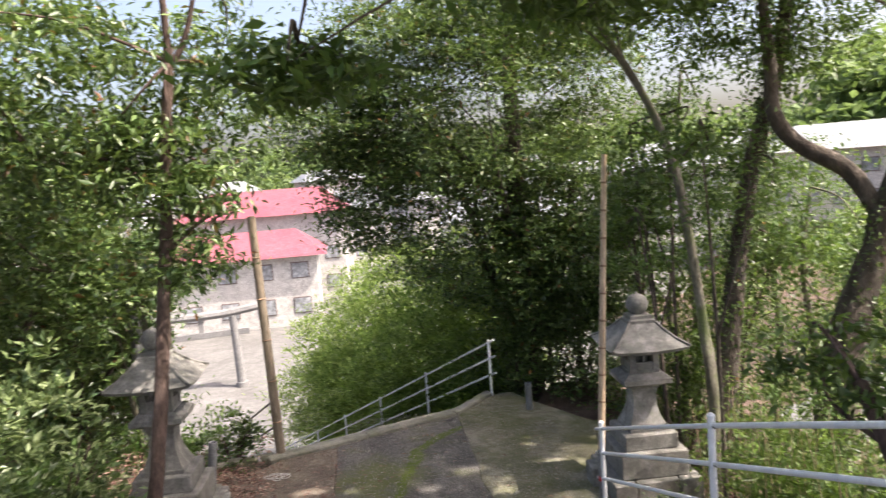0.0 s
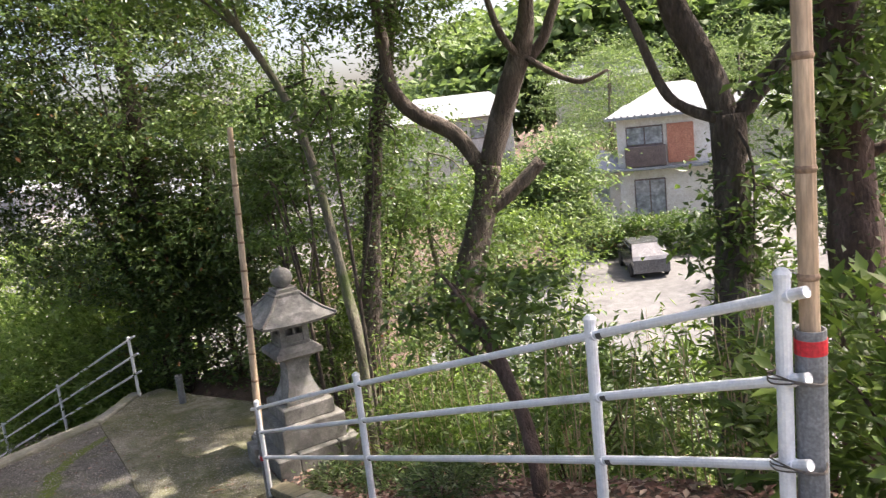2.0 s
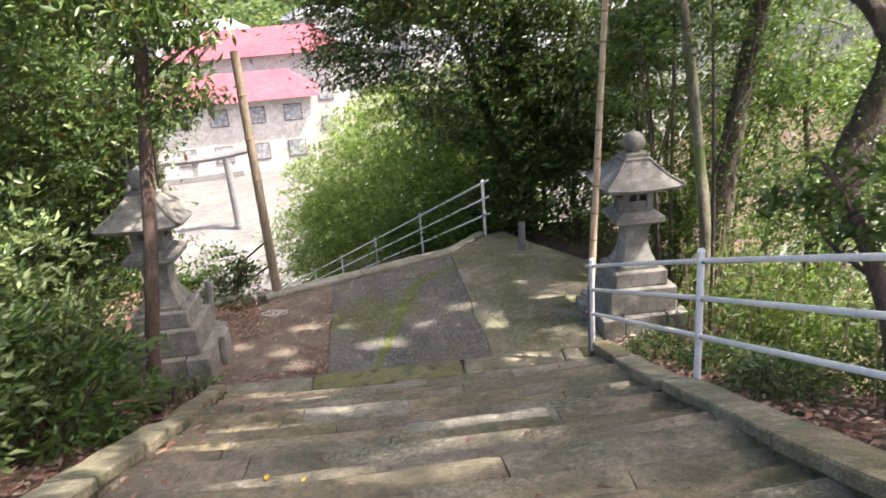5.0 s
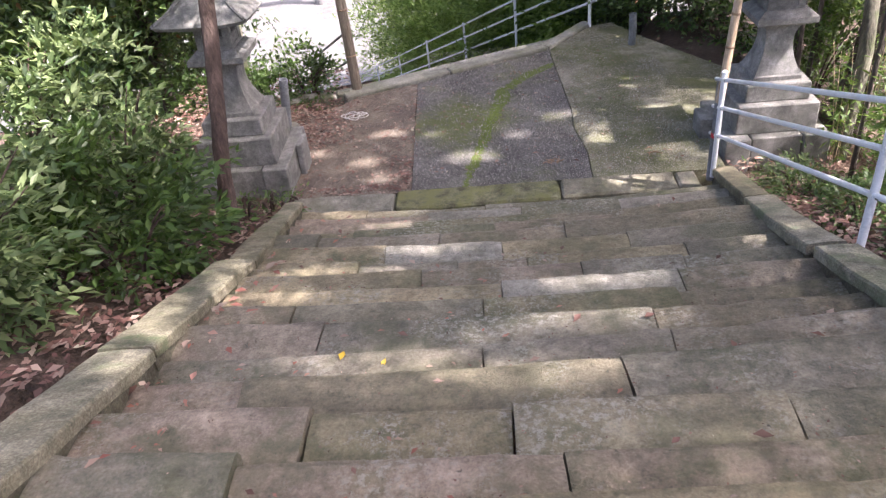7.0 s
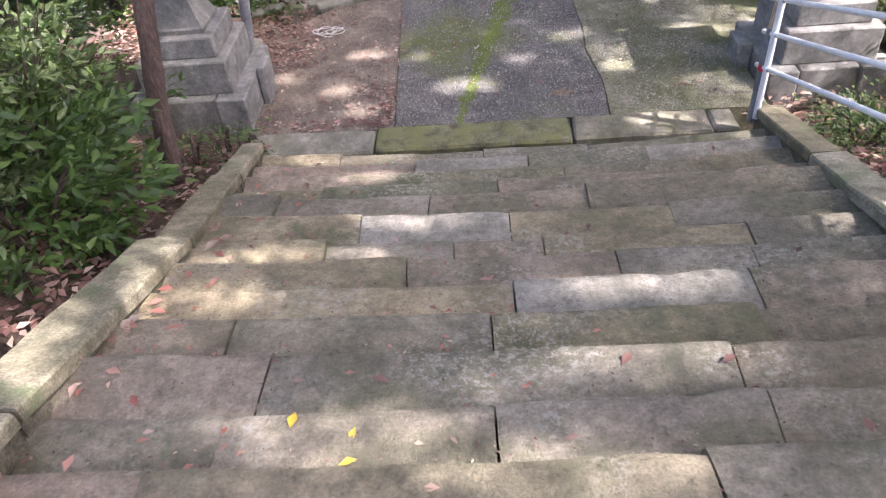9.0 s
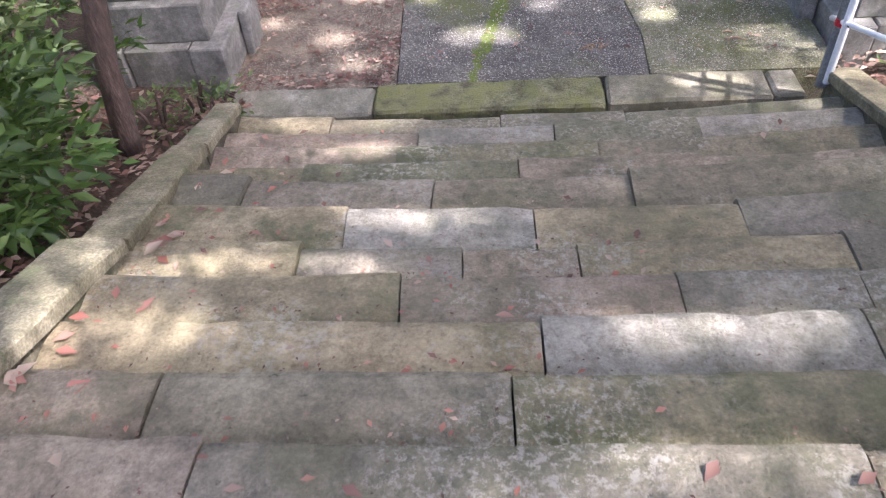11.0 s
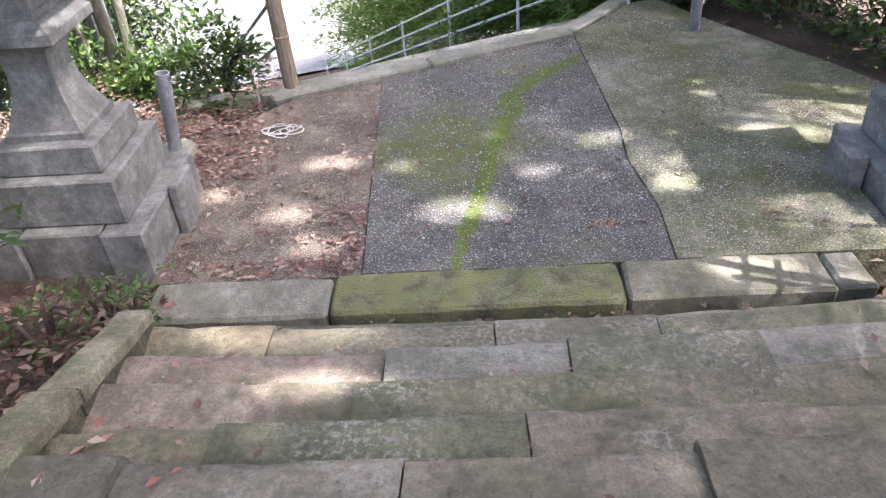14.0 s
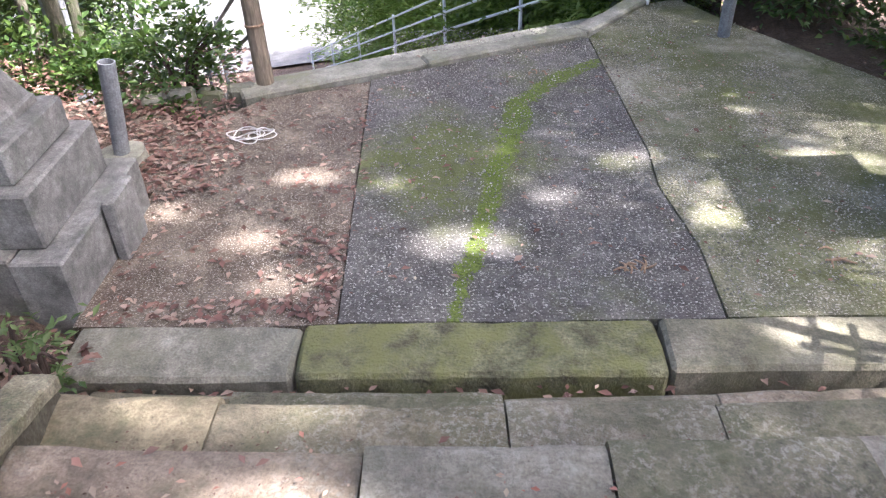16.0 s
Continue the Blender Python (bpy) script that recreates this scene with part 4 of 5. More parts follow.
def build_trees():
    # forked tree on the east slope
    tree("forked_tree", "dark forked tree with a sawn limb stub and mossy bark",
         [(6.75, 0.9, -1.2), (6.85, 0.85, 0.4), (7.0, 0.81, 1.65), (7.23, 0.81, 2.28), (7.43, 0.78, 2.84), (7.54, 0.76, 3.32)], [0.34, 0.27, 0.24, 0.2, 0.19, 0.17],
         [([(7.54, 0.76, 3.25), (7.83, 0.59, 4.26), (8.05, 0.4, 4.93), (8.1, 0.3, 5.38), (8.12, 0.17, 6.2)], [0.17, 0.16, 0.17, 0.11, 0.07]),
          ([(7.5, 0.8, 3.2), (7.18, 1.03, 3.82), (6.73, 1.31, 4.16), (6.45, 1.46, 4.59), (6.4, 1.44, 5.14), (6.35, 1.41, 5.6), (6.24, 1.35, 6.4)], [0.13, 0.115, 0.105, 0.10, 0.085, 0.08, 0.05]),
          ([(7.40, 0.77, 2.62), (7.82, 0.52, 2.95), (8.16, 0.3, 3.31)], [0.12, 0.10, 0.10]),
          ([(8.01, 0.37, 4.83), (8.26, -0.01, 4.51), (8.54, -0.25, 4.36), (8.8, -0.5, 4.48)], [0.05, 0.045, 0.035, 0.02]),
          ([(8.09, 0.38, 4.75), (8.28, 0.2, 5.01), (8.46, 0.01, 5.6)], [0.09, 0.08, 0.06]),
          ([(8.0, 0.36, 4.76), (7.69, 0.39, 5.14), (7.54, 0.46, 5.7)], [0.06, 0.055, 0.04])],
         # the two crowns at 9.4 m are out of view, added to shade the landing
         [((7.2, 1.0, 7.4), (3.0, 2.6, 1.5), 44, 60, 0.36), ((6.6, 1.0, 9.4), (2.9, 2.1, 0.8), 150, 50, 0.36), ((6.4, -1.5, 9.4), (2.7, 1.9, 0.8), 140, 50, 0.36), ((6.4, 1.5, 6.0), (1.2, 1.2, 1.0), 45, 26, 0.2)], M_BARK, M_LEAF_MID, 0.085, ivy=(0.3, 1.0, 1600, 0.13))
    # slim leaning tree
    tree("leaning_tree", "slim leaning tree with pale lichen bark",
         [(4.98, 0.42, -0.35), (5.03, 0.47, 1.02), (5.05, 0.74, 1.93), (5.03, 0.9, 2.69), (4.92, 1.06, 3.81), (4.7, 1.14, 4.63), (4.31, 1.2, 5.41), (3.9, 1.2, 6.1)], [0.075, 0.07, 0.066, 0.062, 0.058, 0.052, 0.05, 0.03],
         # the 8 m crown is out of view, added to shade the west lantern
         [], [((3.9, 1.5, 6.4), (1.5, 1.4, 0.8), 110, 28, 0.24), ((1.9, 2.3, 8.0), (2.9, 2.3, 0.7), 30, 50, 0.34)], M_BARK_PALE, M_LEAF_BRIGHT, 0.08)
    tree("ivy_tree", "upright tree thickly wrapped in dark ivy",
         [(5.6, 1.75, -0.6), (5.66, 1.7, 0.24), (6.13, 2.03, 2.38), (6.43, 2.03, 4.06), (6.69, 1.85, 5.18), (6.9, 1.67, 6.9)], [0.2, 0.18, 0.14, 0.12, 0.1, 0.06],
         [], [((6.9, 2.0, 6.6), (2.0, 1.8, 1.6), 100, 36, 0.28)], M_BARK, M_LEAF_MID, 0.085, ivy=(0.05, 0.95, 5200, 0.15))
    tree("roadside_tree", "thick dark-barked tree with low forking limbs",
         [(6.42, -4.3, 0.6), (6.49, -4.24, 1.74), (6.68, -4.09, 2.55), (6.78, -4.01, 3.28), (6.81, -3.96, 3.87)], [0.24, 0.19, 0.17, 0.16, 0.16],
         [([(6.81, -3.96, 3.8), (6.71, -3.83, 4.32), (6.56, -3.68, 4.78), (6.35, -3.55, 5.5)], [0.13, 0.12, 0.12, 0.08]),
          ([(6.83, -3.99, 3.75), (6.96, -4.15, 4.04), (7.11, -4.37, 4.33), (7.4, -4.8, 5.0)], [0.1, 0.085, 0.08, 0.05]),
          ([(6.7, -3.95, 3.85), (6.47, -3.7, 4.02), (6.36, -3.57, 4.32), (6.21, -3.46, 4.82), (6.0, -3.3, 5.4)], [0.05, 0.045, 0.04, 0.035, 0.02])],
         # crowns at 8.2 and 9.3 m are unseen, added to dapple the steps
         [((6.6, -3.4, 6.6), (2.2, 2.4, 1.1), 120, 34, 0.28), ((5.6, -1.2, 8.2), (2.4, 2.2, 0.9), 26, 60, 0.36), ((6.4, -3.8, 9.3), (2.6, 2.0, 0.8), 150, 50, 0.36), ((7.0, -4.2, 2.6), (0.6, 0.5, 1.0), 40, 24, 0.16)], M_BARK, M_LEAF_MID, 0.09, ivy=(0.1, 0.9, 700, 0.14))
    tree("tall_tree", "tall straight dark tree with ivy on its trunk",
         [(6.7, -5.3, 0.8), (6.77, -5.14, 2.61), (6.84, -5.03, 3.16), (6.88, -4.95, 3.94), (6.86, -4.92, 4.57), (6.82, -4.93, 6.2)], [0.25, 0.2, 0.19, 0.18, 0.17, 0.13],
         [([(6.9, -5.1, 3.5), (7.2, -5.5, 3.7), (7.5, -5.9, 3.75)], [0.05, 0.04, 0.03])],
         # crowns at 8.6 and 9.4 m are unseen, added to shade the upper flight
         [((7.0, -5.2, 6.9), (2.1, 2.1, 1.2), 150, 30, 0.26), ((4.6, -4.2, 8.6), (2.6, 2.8, 0.9), 38, 60, 0.36), ((6.4, -6.6, 9.4), (2.8, 2.2, 0.8), 150, 50, 0.36)], M_BARK_RED, M_LEAF_MID, 0.09, ivy=(0.2, 0.95, 1300, 0.15))
    tree("sapling", "slender sapling with sparse leaves",
         [(6.35, -5.6, 1.2), (6.44, -5.57, 2.65), (6.59, -5.51, 3.54), (6.64, -5.56, 4.9)], [0.035, 0.03, 0.025, 0.012], [],
         [((6.6, -5.5, 4.3), (0.7, 0.7, 0.9), 50, 20, 0.15)], M_BARK, M_LEAF_MID, 0.09)
    tree("slanting_trunk", "bare slanting lower trunk behind the railing",
         [(4.16, -4.37, 0.9), (4.16, -4.37, 1.33), (4.26, -4.12, 1.83), (4.25, -3.92, 2.22), (4.18, -3.72, 2.62)], [0.062, 0.06, 0.056, 0.055, 0.05], [],
         [((4.3, -3.6, 2.75), (0.5, 0.5, 0.3), 30, 18, 0.12)], M_BARK_RED, M_LEAF_MID, 0.08)
    # great evergreen beyond the landing
    tree("evergreen_tree", "great dense dark evergreen tree beyond the landing",
         [(3.9, 6.6, -1.0), (3.8, 6.5, 1.2), (3.75, 6.5, 4.1), (3.8, 6.4, 8.6)], [0.26, 0.22, 0.18, 0.08],
         [([(3.85, 6.5, 0.2), (3.2, 6.4, 1.8), (2.7, 6.3, 3.6)], [0.11, 0.09, 0.05]), ([(3.85, 6.5, 0.3), (4.5, 6.3, 2.0), (4.9, 6.2, 4.0)], [0.11, 0.09, 0.05]),
          ([(3.8, 6.5, 2.0), (3.5, 5.9, 3.0), (3.2, 5.4, 4.4)], [0.09, 0.07, 0.03]), ([(3.8, 6.5, 3.2), (2.6, 6.8, 4.6), (1.6, 6.9, 5.6)], [0.08, 0.06, 0.03])],
         [((3.6, 6.8, 5.6), (2.8, 2.2, 2.9), 520, 34, 0.26), ((2.6, 6.9, 3.2), (1.5, 1.5, 1.7), 150, 32, 0.24), ((4.9, 6.0, 2.6), (1.5, 1.5, 2.0), 170, 32, 0.24), ((4.0, 5.9, 1.4), (1.3, 0.9, 0.9), 80, 28, 0.2), ((1.5, 8.0, 6.4), (1.9, 1.8, 2.2), 200, 32, 0.26), ((0.25, 7.0, 5.5), (1.2, 1.2, 1.4), 150, 34, 0.24), ((0.75, 7.2, 3.7), (0.9, 1.0, 1.2), 110, 32, 0.22), ((4.6, 7.6, 7.4), (2.4, 1.8, 1.6), 240, 34, 0.26)],
         M_BARK, M_LEAF_DARK, 0.09)
    for k, (x, y, tx, ty) in enumerate(((3.45, 5.9, 3.3, 5.7), (4.1, 5.75, 4.35, 5.7), (4.6, 5.4, 4.7, 5.2), (4.9, 4.9, 5.1, 4.8), (3.75, 5.6, 3.7, 5.5))):
        tree("thicket_sapling", "dark upright sapling in the thicket beyond the landing", [(x, y, land(x, y) - 0.2), (x, y, 1.0), (tx, ty, 3.2)], [0.05, 0.045, 0.02], [],
             [((tx, ty, 2.2), (0.7, 0.7, 1.4), 60, 24, 0.15)], M_BARK, M_LEAF_DARK, 0.09, "thicket stems")
    # light masses on the bank beside the lower stairs
    for x, y, z, r, nn in ((3.2, 7.8, -1.3, (1.25, 1.3, 1.9), 420), (2.3, 10.0, -2.3, (1.5, 1.5, 2.7), 520), (1.5, 12.4, -3.3, (1.7, 1.7, 3.4), 560), (3.6, 10.2, -1.8, (1.5, 1.5, 2.7), 380), (0.5, 14.8, -4.4, (1.9, 1.9, 3.6), 480), (3.0, 6.6, -0.75, (0.55, 0.7, 0.7), 110), (-0.7, 17.6, -5.8, (1.9, 1.9, 4.0), 420), (-2.0, 20.5, -6.8, (1.8, 1.8, 3.4), 300), (0.4, 13.4, -4.0, (0.9, 1.0, 2.2), 200), (-0.55, 15.6, -5.0, (1.0, 1.2, 2.6), 260), (-1.7, 18.4, -6.2, (1.1, 1.3, 3.0), 260)):
        shrub("bank_shrub", "pale green feathery shrub on the bank by the lower stairs", (x, y, z), r, M_LEAF_GREY, 0.17, int(nn * 0.48), 26, 0.24, "bank shrubs", 4, 0.3, lift=0.7)
    for x, y, z, r, nn in ((2.85, 6.3, -0.75, (0.5, 0.6, 0.45), 60), (2.5, 7.3, -1.2, (0.55, 0.6, 0.6), 80), (2.0, 8.5, -1.75, (0.6, 0.7, 0.7), 90), (1.4, 9.9, -2.3, (0.7, 0.7, 0.8), 100)):
        shrub("bank_cover", "low leafy green cover beside the lower railing", (x, y, z), r, M_LEAF_BRIGHT, 0.1, nn, 22, 0.13, "bank cover", 4, 0.45)
    # west side: slim tree before the lantern, and its neighbours
    tree("slim_tree", "slim reddish-dark tree standing before the stone lantern",
         [(-1.36, -1.45, 0.55), (-1.29, -1.32, 1.33), (-1.23, -0.99, 2.22), (-1.14, -0.75, 3.31), (-1.05, -0.66, 4.15), (-0.99, -0.67, 4.77), (-0.87, -0.71, 5.47), (-0.84, -0.82, 6.4)], [0.085, 0.07, 0.068, 0.066, 0.06, 0.055, 0.045, 0.02],
         [([(-0.9, -0.70, 5.35), (-0.67, -0.71, 5.73), (-0.5, -0.75, 6.3)], [0.035, 0.03, 0.015]), ([(-1.05, -0.66, 4.2), (-1.7, -0.5, 4.6), (-2.4, -0.4, 4.7)], [0.03, 0.02, 0.01]), ([(-1.1, -0.7, 3.6), (-0.8, -0.2, 3.9), (-0.5, 0.2, 4.0)], [0.025, 0.018, 0.01])],
         [((-1.2, -0.5, 4.5), (0.9, 0.9, 0.6), 70, 26, 0.16), ((-2.3, -0.4, 5.3), (1.3, 1.3, 1.1), 170, 26, 0.18), ((-0.5, 0.3, 5.4), (0.9, 0.9, 0.9), 60, 22, 0.17), ((-1.0, -0.7, 3.6), (0.5, 0.4, 0.35), 18, 20, 0.12)], M_BARK_RED, M_LEAF_DARK, 0.09, aspect=0.36, droop=0.5)
    for k, (x, y, h, r, n, leaf) in enumerate(((-4.6, 2.2, 6.0, (2.2, 1.8, 2.6), 330, M_LEAF_DARK), (-4.9, 5.6, 6.5, (1.9, 1.9, 3.0), 420, M_LEAF_DARK), (-6.8, 6.5, 7.5, (2.6, 2.4, 3.6), 520, M_LEAF_DARK), (-5.2, -2.6, 6.0, (2.2, 2.0, 2.4), 280, M_LEAF_DARK), (-9.5, 12.0, 8.0, (3.2, 3.2, 4.5), 420, M_LEAF_DARK), (-6.2, 9.5, 5.0, (1.6, 1.6, 2.6), 240, M_LEAF_DARK))):
        z = land(x, y)
        tree("broadleaf_tree", "broadleaf evergreen tree in the grove beside the stairs", [(x, y, z - 0.2), (x + 0.1, y, z + 1.6), (x, y + 0.1, z + h * 0.75), (x + 0.1, y, z + h)], [0.14, 0.12, 0.08, 0.03],
             [([(x, y, z + 1.6), (x + 0.7, y - 0.2, z + 2.6), (x + 1.2, y - 0.2, z + 3.4)], [0.06, 0.05, 0.02])],
             [((x, y, z + h * 0.62), r, n, 30, 0.24)], M_BARK, leaf, 0.11, "grove trees")
    for x, y, tx, ty, r in ((-2.78, 3.70, -0.15, 0.2, 0.075), (-2.57, 3.56, 0.12, 0.1, 0.06), (-3.22, 4.05, -0.35, 0.25, 0.055)):
        tree("stem_tree", "slim reddish-grey stem of a clump behind the landing", [(x, y, -0.2), (x + tx * 0.3, y + ty * 0.3, 0.7), (x + tx, y + ty, 2.4), (x + tx * 1.4, y + ty, 3.6)], [r, r * 0.85, r * 0.6, r * 0.3], [],
             [((x + tx, y + ty, 3.1), (0.7, 0.7, 0.7), 40, 22, 0.16)], M_BARK_PALE, M_LEAF_DARK, 0.085, "stem clump")
    # east side thicket behind the railing and down the slope
    for k, (x, y, h, r, n, leaf, s) in enumerate(((8.2, 3.6, 5.0, (1.7, 1.7, 2.8), 330, M_LEAF_MID, 0.09), (6.4, 4.4, 6.5, (1.6, 1.5, 3.0), 380, M_LEAF_MID, 0.085), (5.6, 3.0, 3.0, (1.0, 1.0, 1.6), 130, M_LEAF_BRIGHT, 0.085), (10.5, 4.8, 5.5, (1.9, 1.9, 2.6), 260, M_LEAF_BRIGHT, 0.09),
                                               (9.6, 7.5, 7.0, (2.0, 2.0, 3.2), 220, M_LEAF_MID, 0.1), (8.4, -1.6, 2.2, (1.0, 1.0, 1.1), 120, M_LEAF_BRIGHT, 0.075))):
        z = land(x, y)
        tree("thicket_tree", "young leafy tree in the thicket on the slope", [(x, y, z - 0.2), (x + 0.1, y, z + h * 0.35), (x - 0.1, y + 0.1, z + h * 0.7), (x, y, z + h)], [0.08, 0.07, 0.05, 0.02],
             [], [((x, y, z + h * 0.58), r, int(n * 0.45), 28, 0.26)], M_BARK_PALE, leaf, s, "thicket trees")
    # thin stems in the thicket
    rr = random.Random(5)
    for k in range(8):
        y = rr.uniform(-0.6, 3.4)
        x = rr.uniform(4.9, 5.2 + 0.45 * (y + 0.6))
        z, h = land(x, y), rr.uniform(3.2, 5.2)
        dx, dy = rr.uniform(-0.5, 0.5), rr.uniform(-0.5, 0.5)
        tree("slender_sapling", "slender dark sapling on the slope", [(x, y, z - 0.2), (x + dx * 0.3, y + dy * 0.3, z + h * 0.5), (x + dx, y + dy, z + h)], [0.03, 0.024, 0.008], [],
             [((x + dx, y + dy, z + h * 0.9), (0.6, 0.6, 0.7), 14, 26, 0.2)], M_BARK, M_LEAF_MID, 0.09, "slender saplings")
    # bough that hangs over the stairs; its crowns above 7 m are unseen, added for shade
    tree("overhanging_tree", "leafy tree whose boughs hang over the stairs",
         [(5.6, -9.6, 2.5), (5.5, -9.4, 4.5), (4.6, -8.2, 6.6), (3.4, -5.8, 7.4), (2.6, -3.6, 7.2), (2.0, -2.4, 6.8)], [0.2, 0.17, 0.13, 0.1, 0.06, 0.03],
         [([(3.4, -5.8, 7.4), (1.6, -5.2, 7.4), (0.0, -4.4, 7.2)], [0.06, 0.045, 0.02]), ([(4.6, -8.2, 6.6), (3.0, -7.6, 7.4), (0.6, -7.2, 7.8)], [0.07, 0.05, 0.02]),
          ([(3.4, -5.8, 7.4), (3.1, -4.6, 6.3), (2.75, -3.6, 5.5)], [0.04, 0.028, 0.012]), ([(1.6, -5.2, 7.4), (1.1, -4.3, 6.2), (0.65, -3.4, 5.1)], [0.03, 0.02, 0.008])],
         [((2.3, -3.0, 6.35), (1.2, 1.3, 0.45), 110, 30, 0.2), ((2.75, -3.6, 5.35), (0.95, 0.7, 0.28), 46, 26, 0.16), ((0.6, -3.4, 4.9), (0.45, 0.45, 0.22), 20, 22, 0.13), ((1.0, -5.2, 7.6), (2.6, 2.0, 0.6), 150, 30, 0.24), ((3.6, -6.6, 8.0), (2.0, 1.8, 0.8), 130, 30, 0.24), ((2.85, -0.8, 7.6), (0.9, 0.8, 0.35), 44, 30, 0.2), ((4.3, -1.9, 7.6), (0.8, 0.6, 0.3), 22, 30, 0.18)], M_BARK, M_LEAF_MID, 0.10)


build_trees()


def bamboo_grass(x, y, r, h, n):
    """A stand of dwarf bamboo: thin canes, narrow leaves towards their tips."""
    owner = thing("dwarf_bamboo", "stand of thin dwarf bamboo with narrow fresh leaves", "bamboo", "dwarf bamboo stands", (x, y, land(x, y)))
    rr = random.Random(int(x * 77 + y * 31))
    pl = []
    for k in range(n):
        a, d = rr.uniform(0, 6.28), r * math.sqrt(rr.random())
        f = Vector((d * math.cos(a), d * math.sin(a), -0.1))
        t = f + Vector((rr.uniform(-0.25, 0.25), rr.uniform(-0.25, 0.25), h * rr.uniform(0.7, 1.15)))
        part("cane", tube([f, f.lerp(t, 0.6) + Vector((0, 0, 0.05)), t], [0.006, 0.005, 0.002], 5), M_BAMBOO, owner, smooth=True)
        u = np.array([rr.uniform(0.35, 1.0) for q in range(34)])[:, None]
        pl.append(np.array(f) + (np.array(t) - np.array(f)) * u + rs.normal(size=(34, 3)) * 0.06)
    leaf_mesh("leaves", np.concatenate(pl), 0.13, M_LEAF_BRIGHT, owner, aspect=0.17, droop=0.2, flat=0.6)


for x, y, r, h, n in ((4.9, -3.9, 0.5, 1.5, 20), (5.5, -2.4, 0.6, 1.7, 26), (6.3, -3.3, 0.6, 1.9, 26), (5.0, -1.3, 0.5, 1.5, 22), (6.0, -4.9, 0.5, 1.9, 20), (5.3, 0.2, 0.5, 1.6, 20), (5.0, -5.2, 0.4, 1.3, 16), (6.9, -1.6, 0.7, 2.0, 26)):
    bamboo_grass(x, y, r, h, n)


def boulder(x, y, z, r, seed):
    owner = thing("rock", "rounded ochre field stone beside the side wall", "rock", "stones beside the wall", (x, y, z))
    bm = bmesh.new()
    bmesh.ops.create_icosphere(bm, subdivisions=3, radius=r)
    for v in bm.verts:
        v.co = Vector((v.co.x * 1.25, v.co.y, v.co.z * 0.75)) * (1 + 0.35 * noise.noise(v.co * (2.2 / r * 0.12) + Vector((seed, 0, 0))))
    part("stone", bm, M_WALLSTONE, owner, smooth=True)


for k, (x, y) in enumerate(((3.86, -6.75), (3.95, -6.80), (4.07, -6.85))):
    boulder(x, y, land(x, y) + 0.03, (0.07, 0.085, 0.11)[k], k * 3.3)


def build_shrubs():
    for x, y, r, nn, leaf in ((-1.75, -2.6, (0.75, 0.7, 0.75), 150, M_LEAF_MID), (-2.3, -3.6, (0.95, 0.8, 0.95), 190, M_LEAF_PALE), (-2.7, -2.2, (0.9, 0.9, 1.5), 200, M_LEAF_PALE), (-3.4, -4.8, (1.1, 1.0, 1.3), 190, M_LEAF_PALE), (-3.6, -3.2, (1.0, 1.0, 1.6), 180, M_LEAF_PALE), (-2.6, -0.9, (0.9, 0.8, 1.2), 150, M_LEAF_MID), (-2.2, -1.7, (0.7, 0.7, 1.5), 150, M_LEAF_PALE), (-3.0, -5.6, (0.9, 0.9, 1.1), 150, M_LEAF_PALE)):
        shrub("azalea", "azalea bush with glossy light green leaves beside the steps", (x, y), r, leaf, 0.11, int(nn * 0.7), 16, 0.085, "azaleas beside the stairs", 9, 0.38)
    for x, y, r, nn in ((-1.55, 3.1, (0.45, 0.4, 0.55), 60), (-2.2, 3.4, (0.5, 0.5, 0.6), 70), (-3.2, 3.6, (0.7, 0.6, 0.8), 90)):
        shrub("small_shrub", "small bright yellow-green shrub behind the landing", (x, y), r, M_LEAF_MID, 0.085, int(nn * 0.7), 20, 0.1, "small shrubs", 10, 0.5)
    for x, y, r, nn, leaf, s in ((4.5, -6.7, (0.5, 0.55, 0.75), 45, M_LEAF_BRIGHT, 0.115), (5.4, -5.8, (0.65, 0.65, 0.8), 45, M_LEAF_MID, 0.11), (4.4, -7.6, (0.6, 0.6, 0.7), 50, M_LEAF_MID, 0.115), (5.6, -3.0, (0.8, 0.9, 1.2), 110, M_LEAF_MID, 0.09), (5.2, -1.2, (0.7, 0.9, 0.9), 100, M_LEAF_BRIGHT, 0.08),
                                 (6.6, -1.9, (0.9, 0.9, 1.5), 120, M_LEAF_MID, 0.09), (7.6, -3.0, (1.0, 1.0, 1.6), 120, M_LEAF_BRIGHT, 0.09), (6.2, 0.2, (0.8, 0.8, 1.5), 130, M_LEAF_MID, 0.08), (7.9, -0.6, (0.9, 0.9, 1.6), 130, M_LEAF_MID, 0.08), (5.5, 2.6, (0.7, 0.7, 1.2), 110, M_LEAF_MID, 0.08)):
        shrub("undergrowth_shrub", "leafy undergrowth bush behind the railing", (x, y), r, leaf, s, nn, 24, 0.13, "undergrowth", 6, 0.42)
    for x, y, r in ((3.75, 5.6, 0.8), (4.5, 4.9, 0.7), (5.2, 4.0, 0.6), (3.2, 5.9, 0.6), (4.9, 5.9, 0.9)):
        shrub("thicket_shrub", "dark leafy undergrowth at the edge of the landing", (x, y), (r, r, 1.1), M_LEAF_DARK, 0.11, 60, 20, 0.16, "thicket shrubs", 5, 0.42)
    for x, y in ((3.95, -1.0), (4.1, -1.9), (4.3, -2.8), (3.9, -3.4)):
        shrub("ground_cover", "low dark green ground cover beside the coping stones", (x, y), (0.35, 0.4, 0.18), M_LEAF_DARK, 0.06, 45, 22, 0.07, "ground cover", 3, 0.35)


build_shrubs()


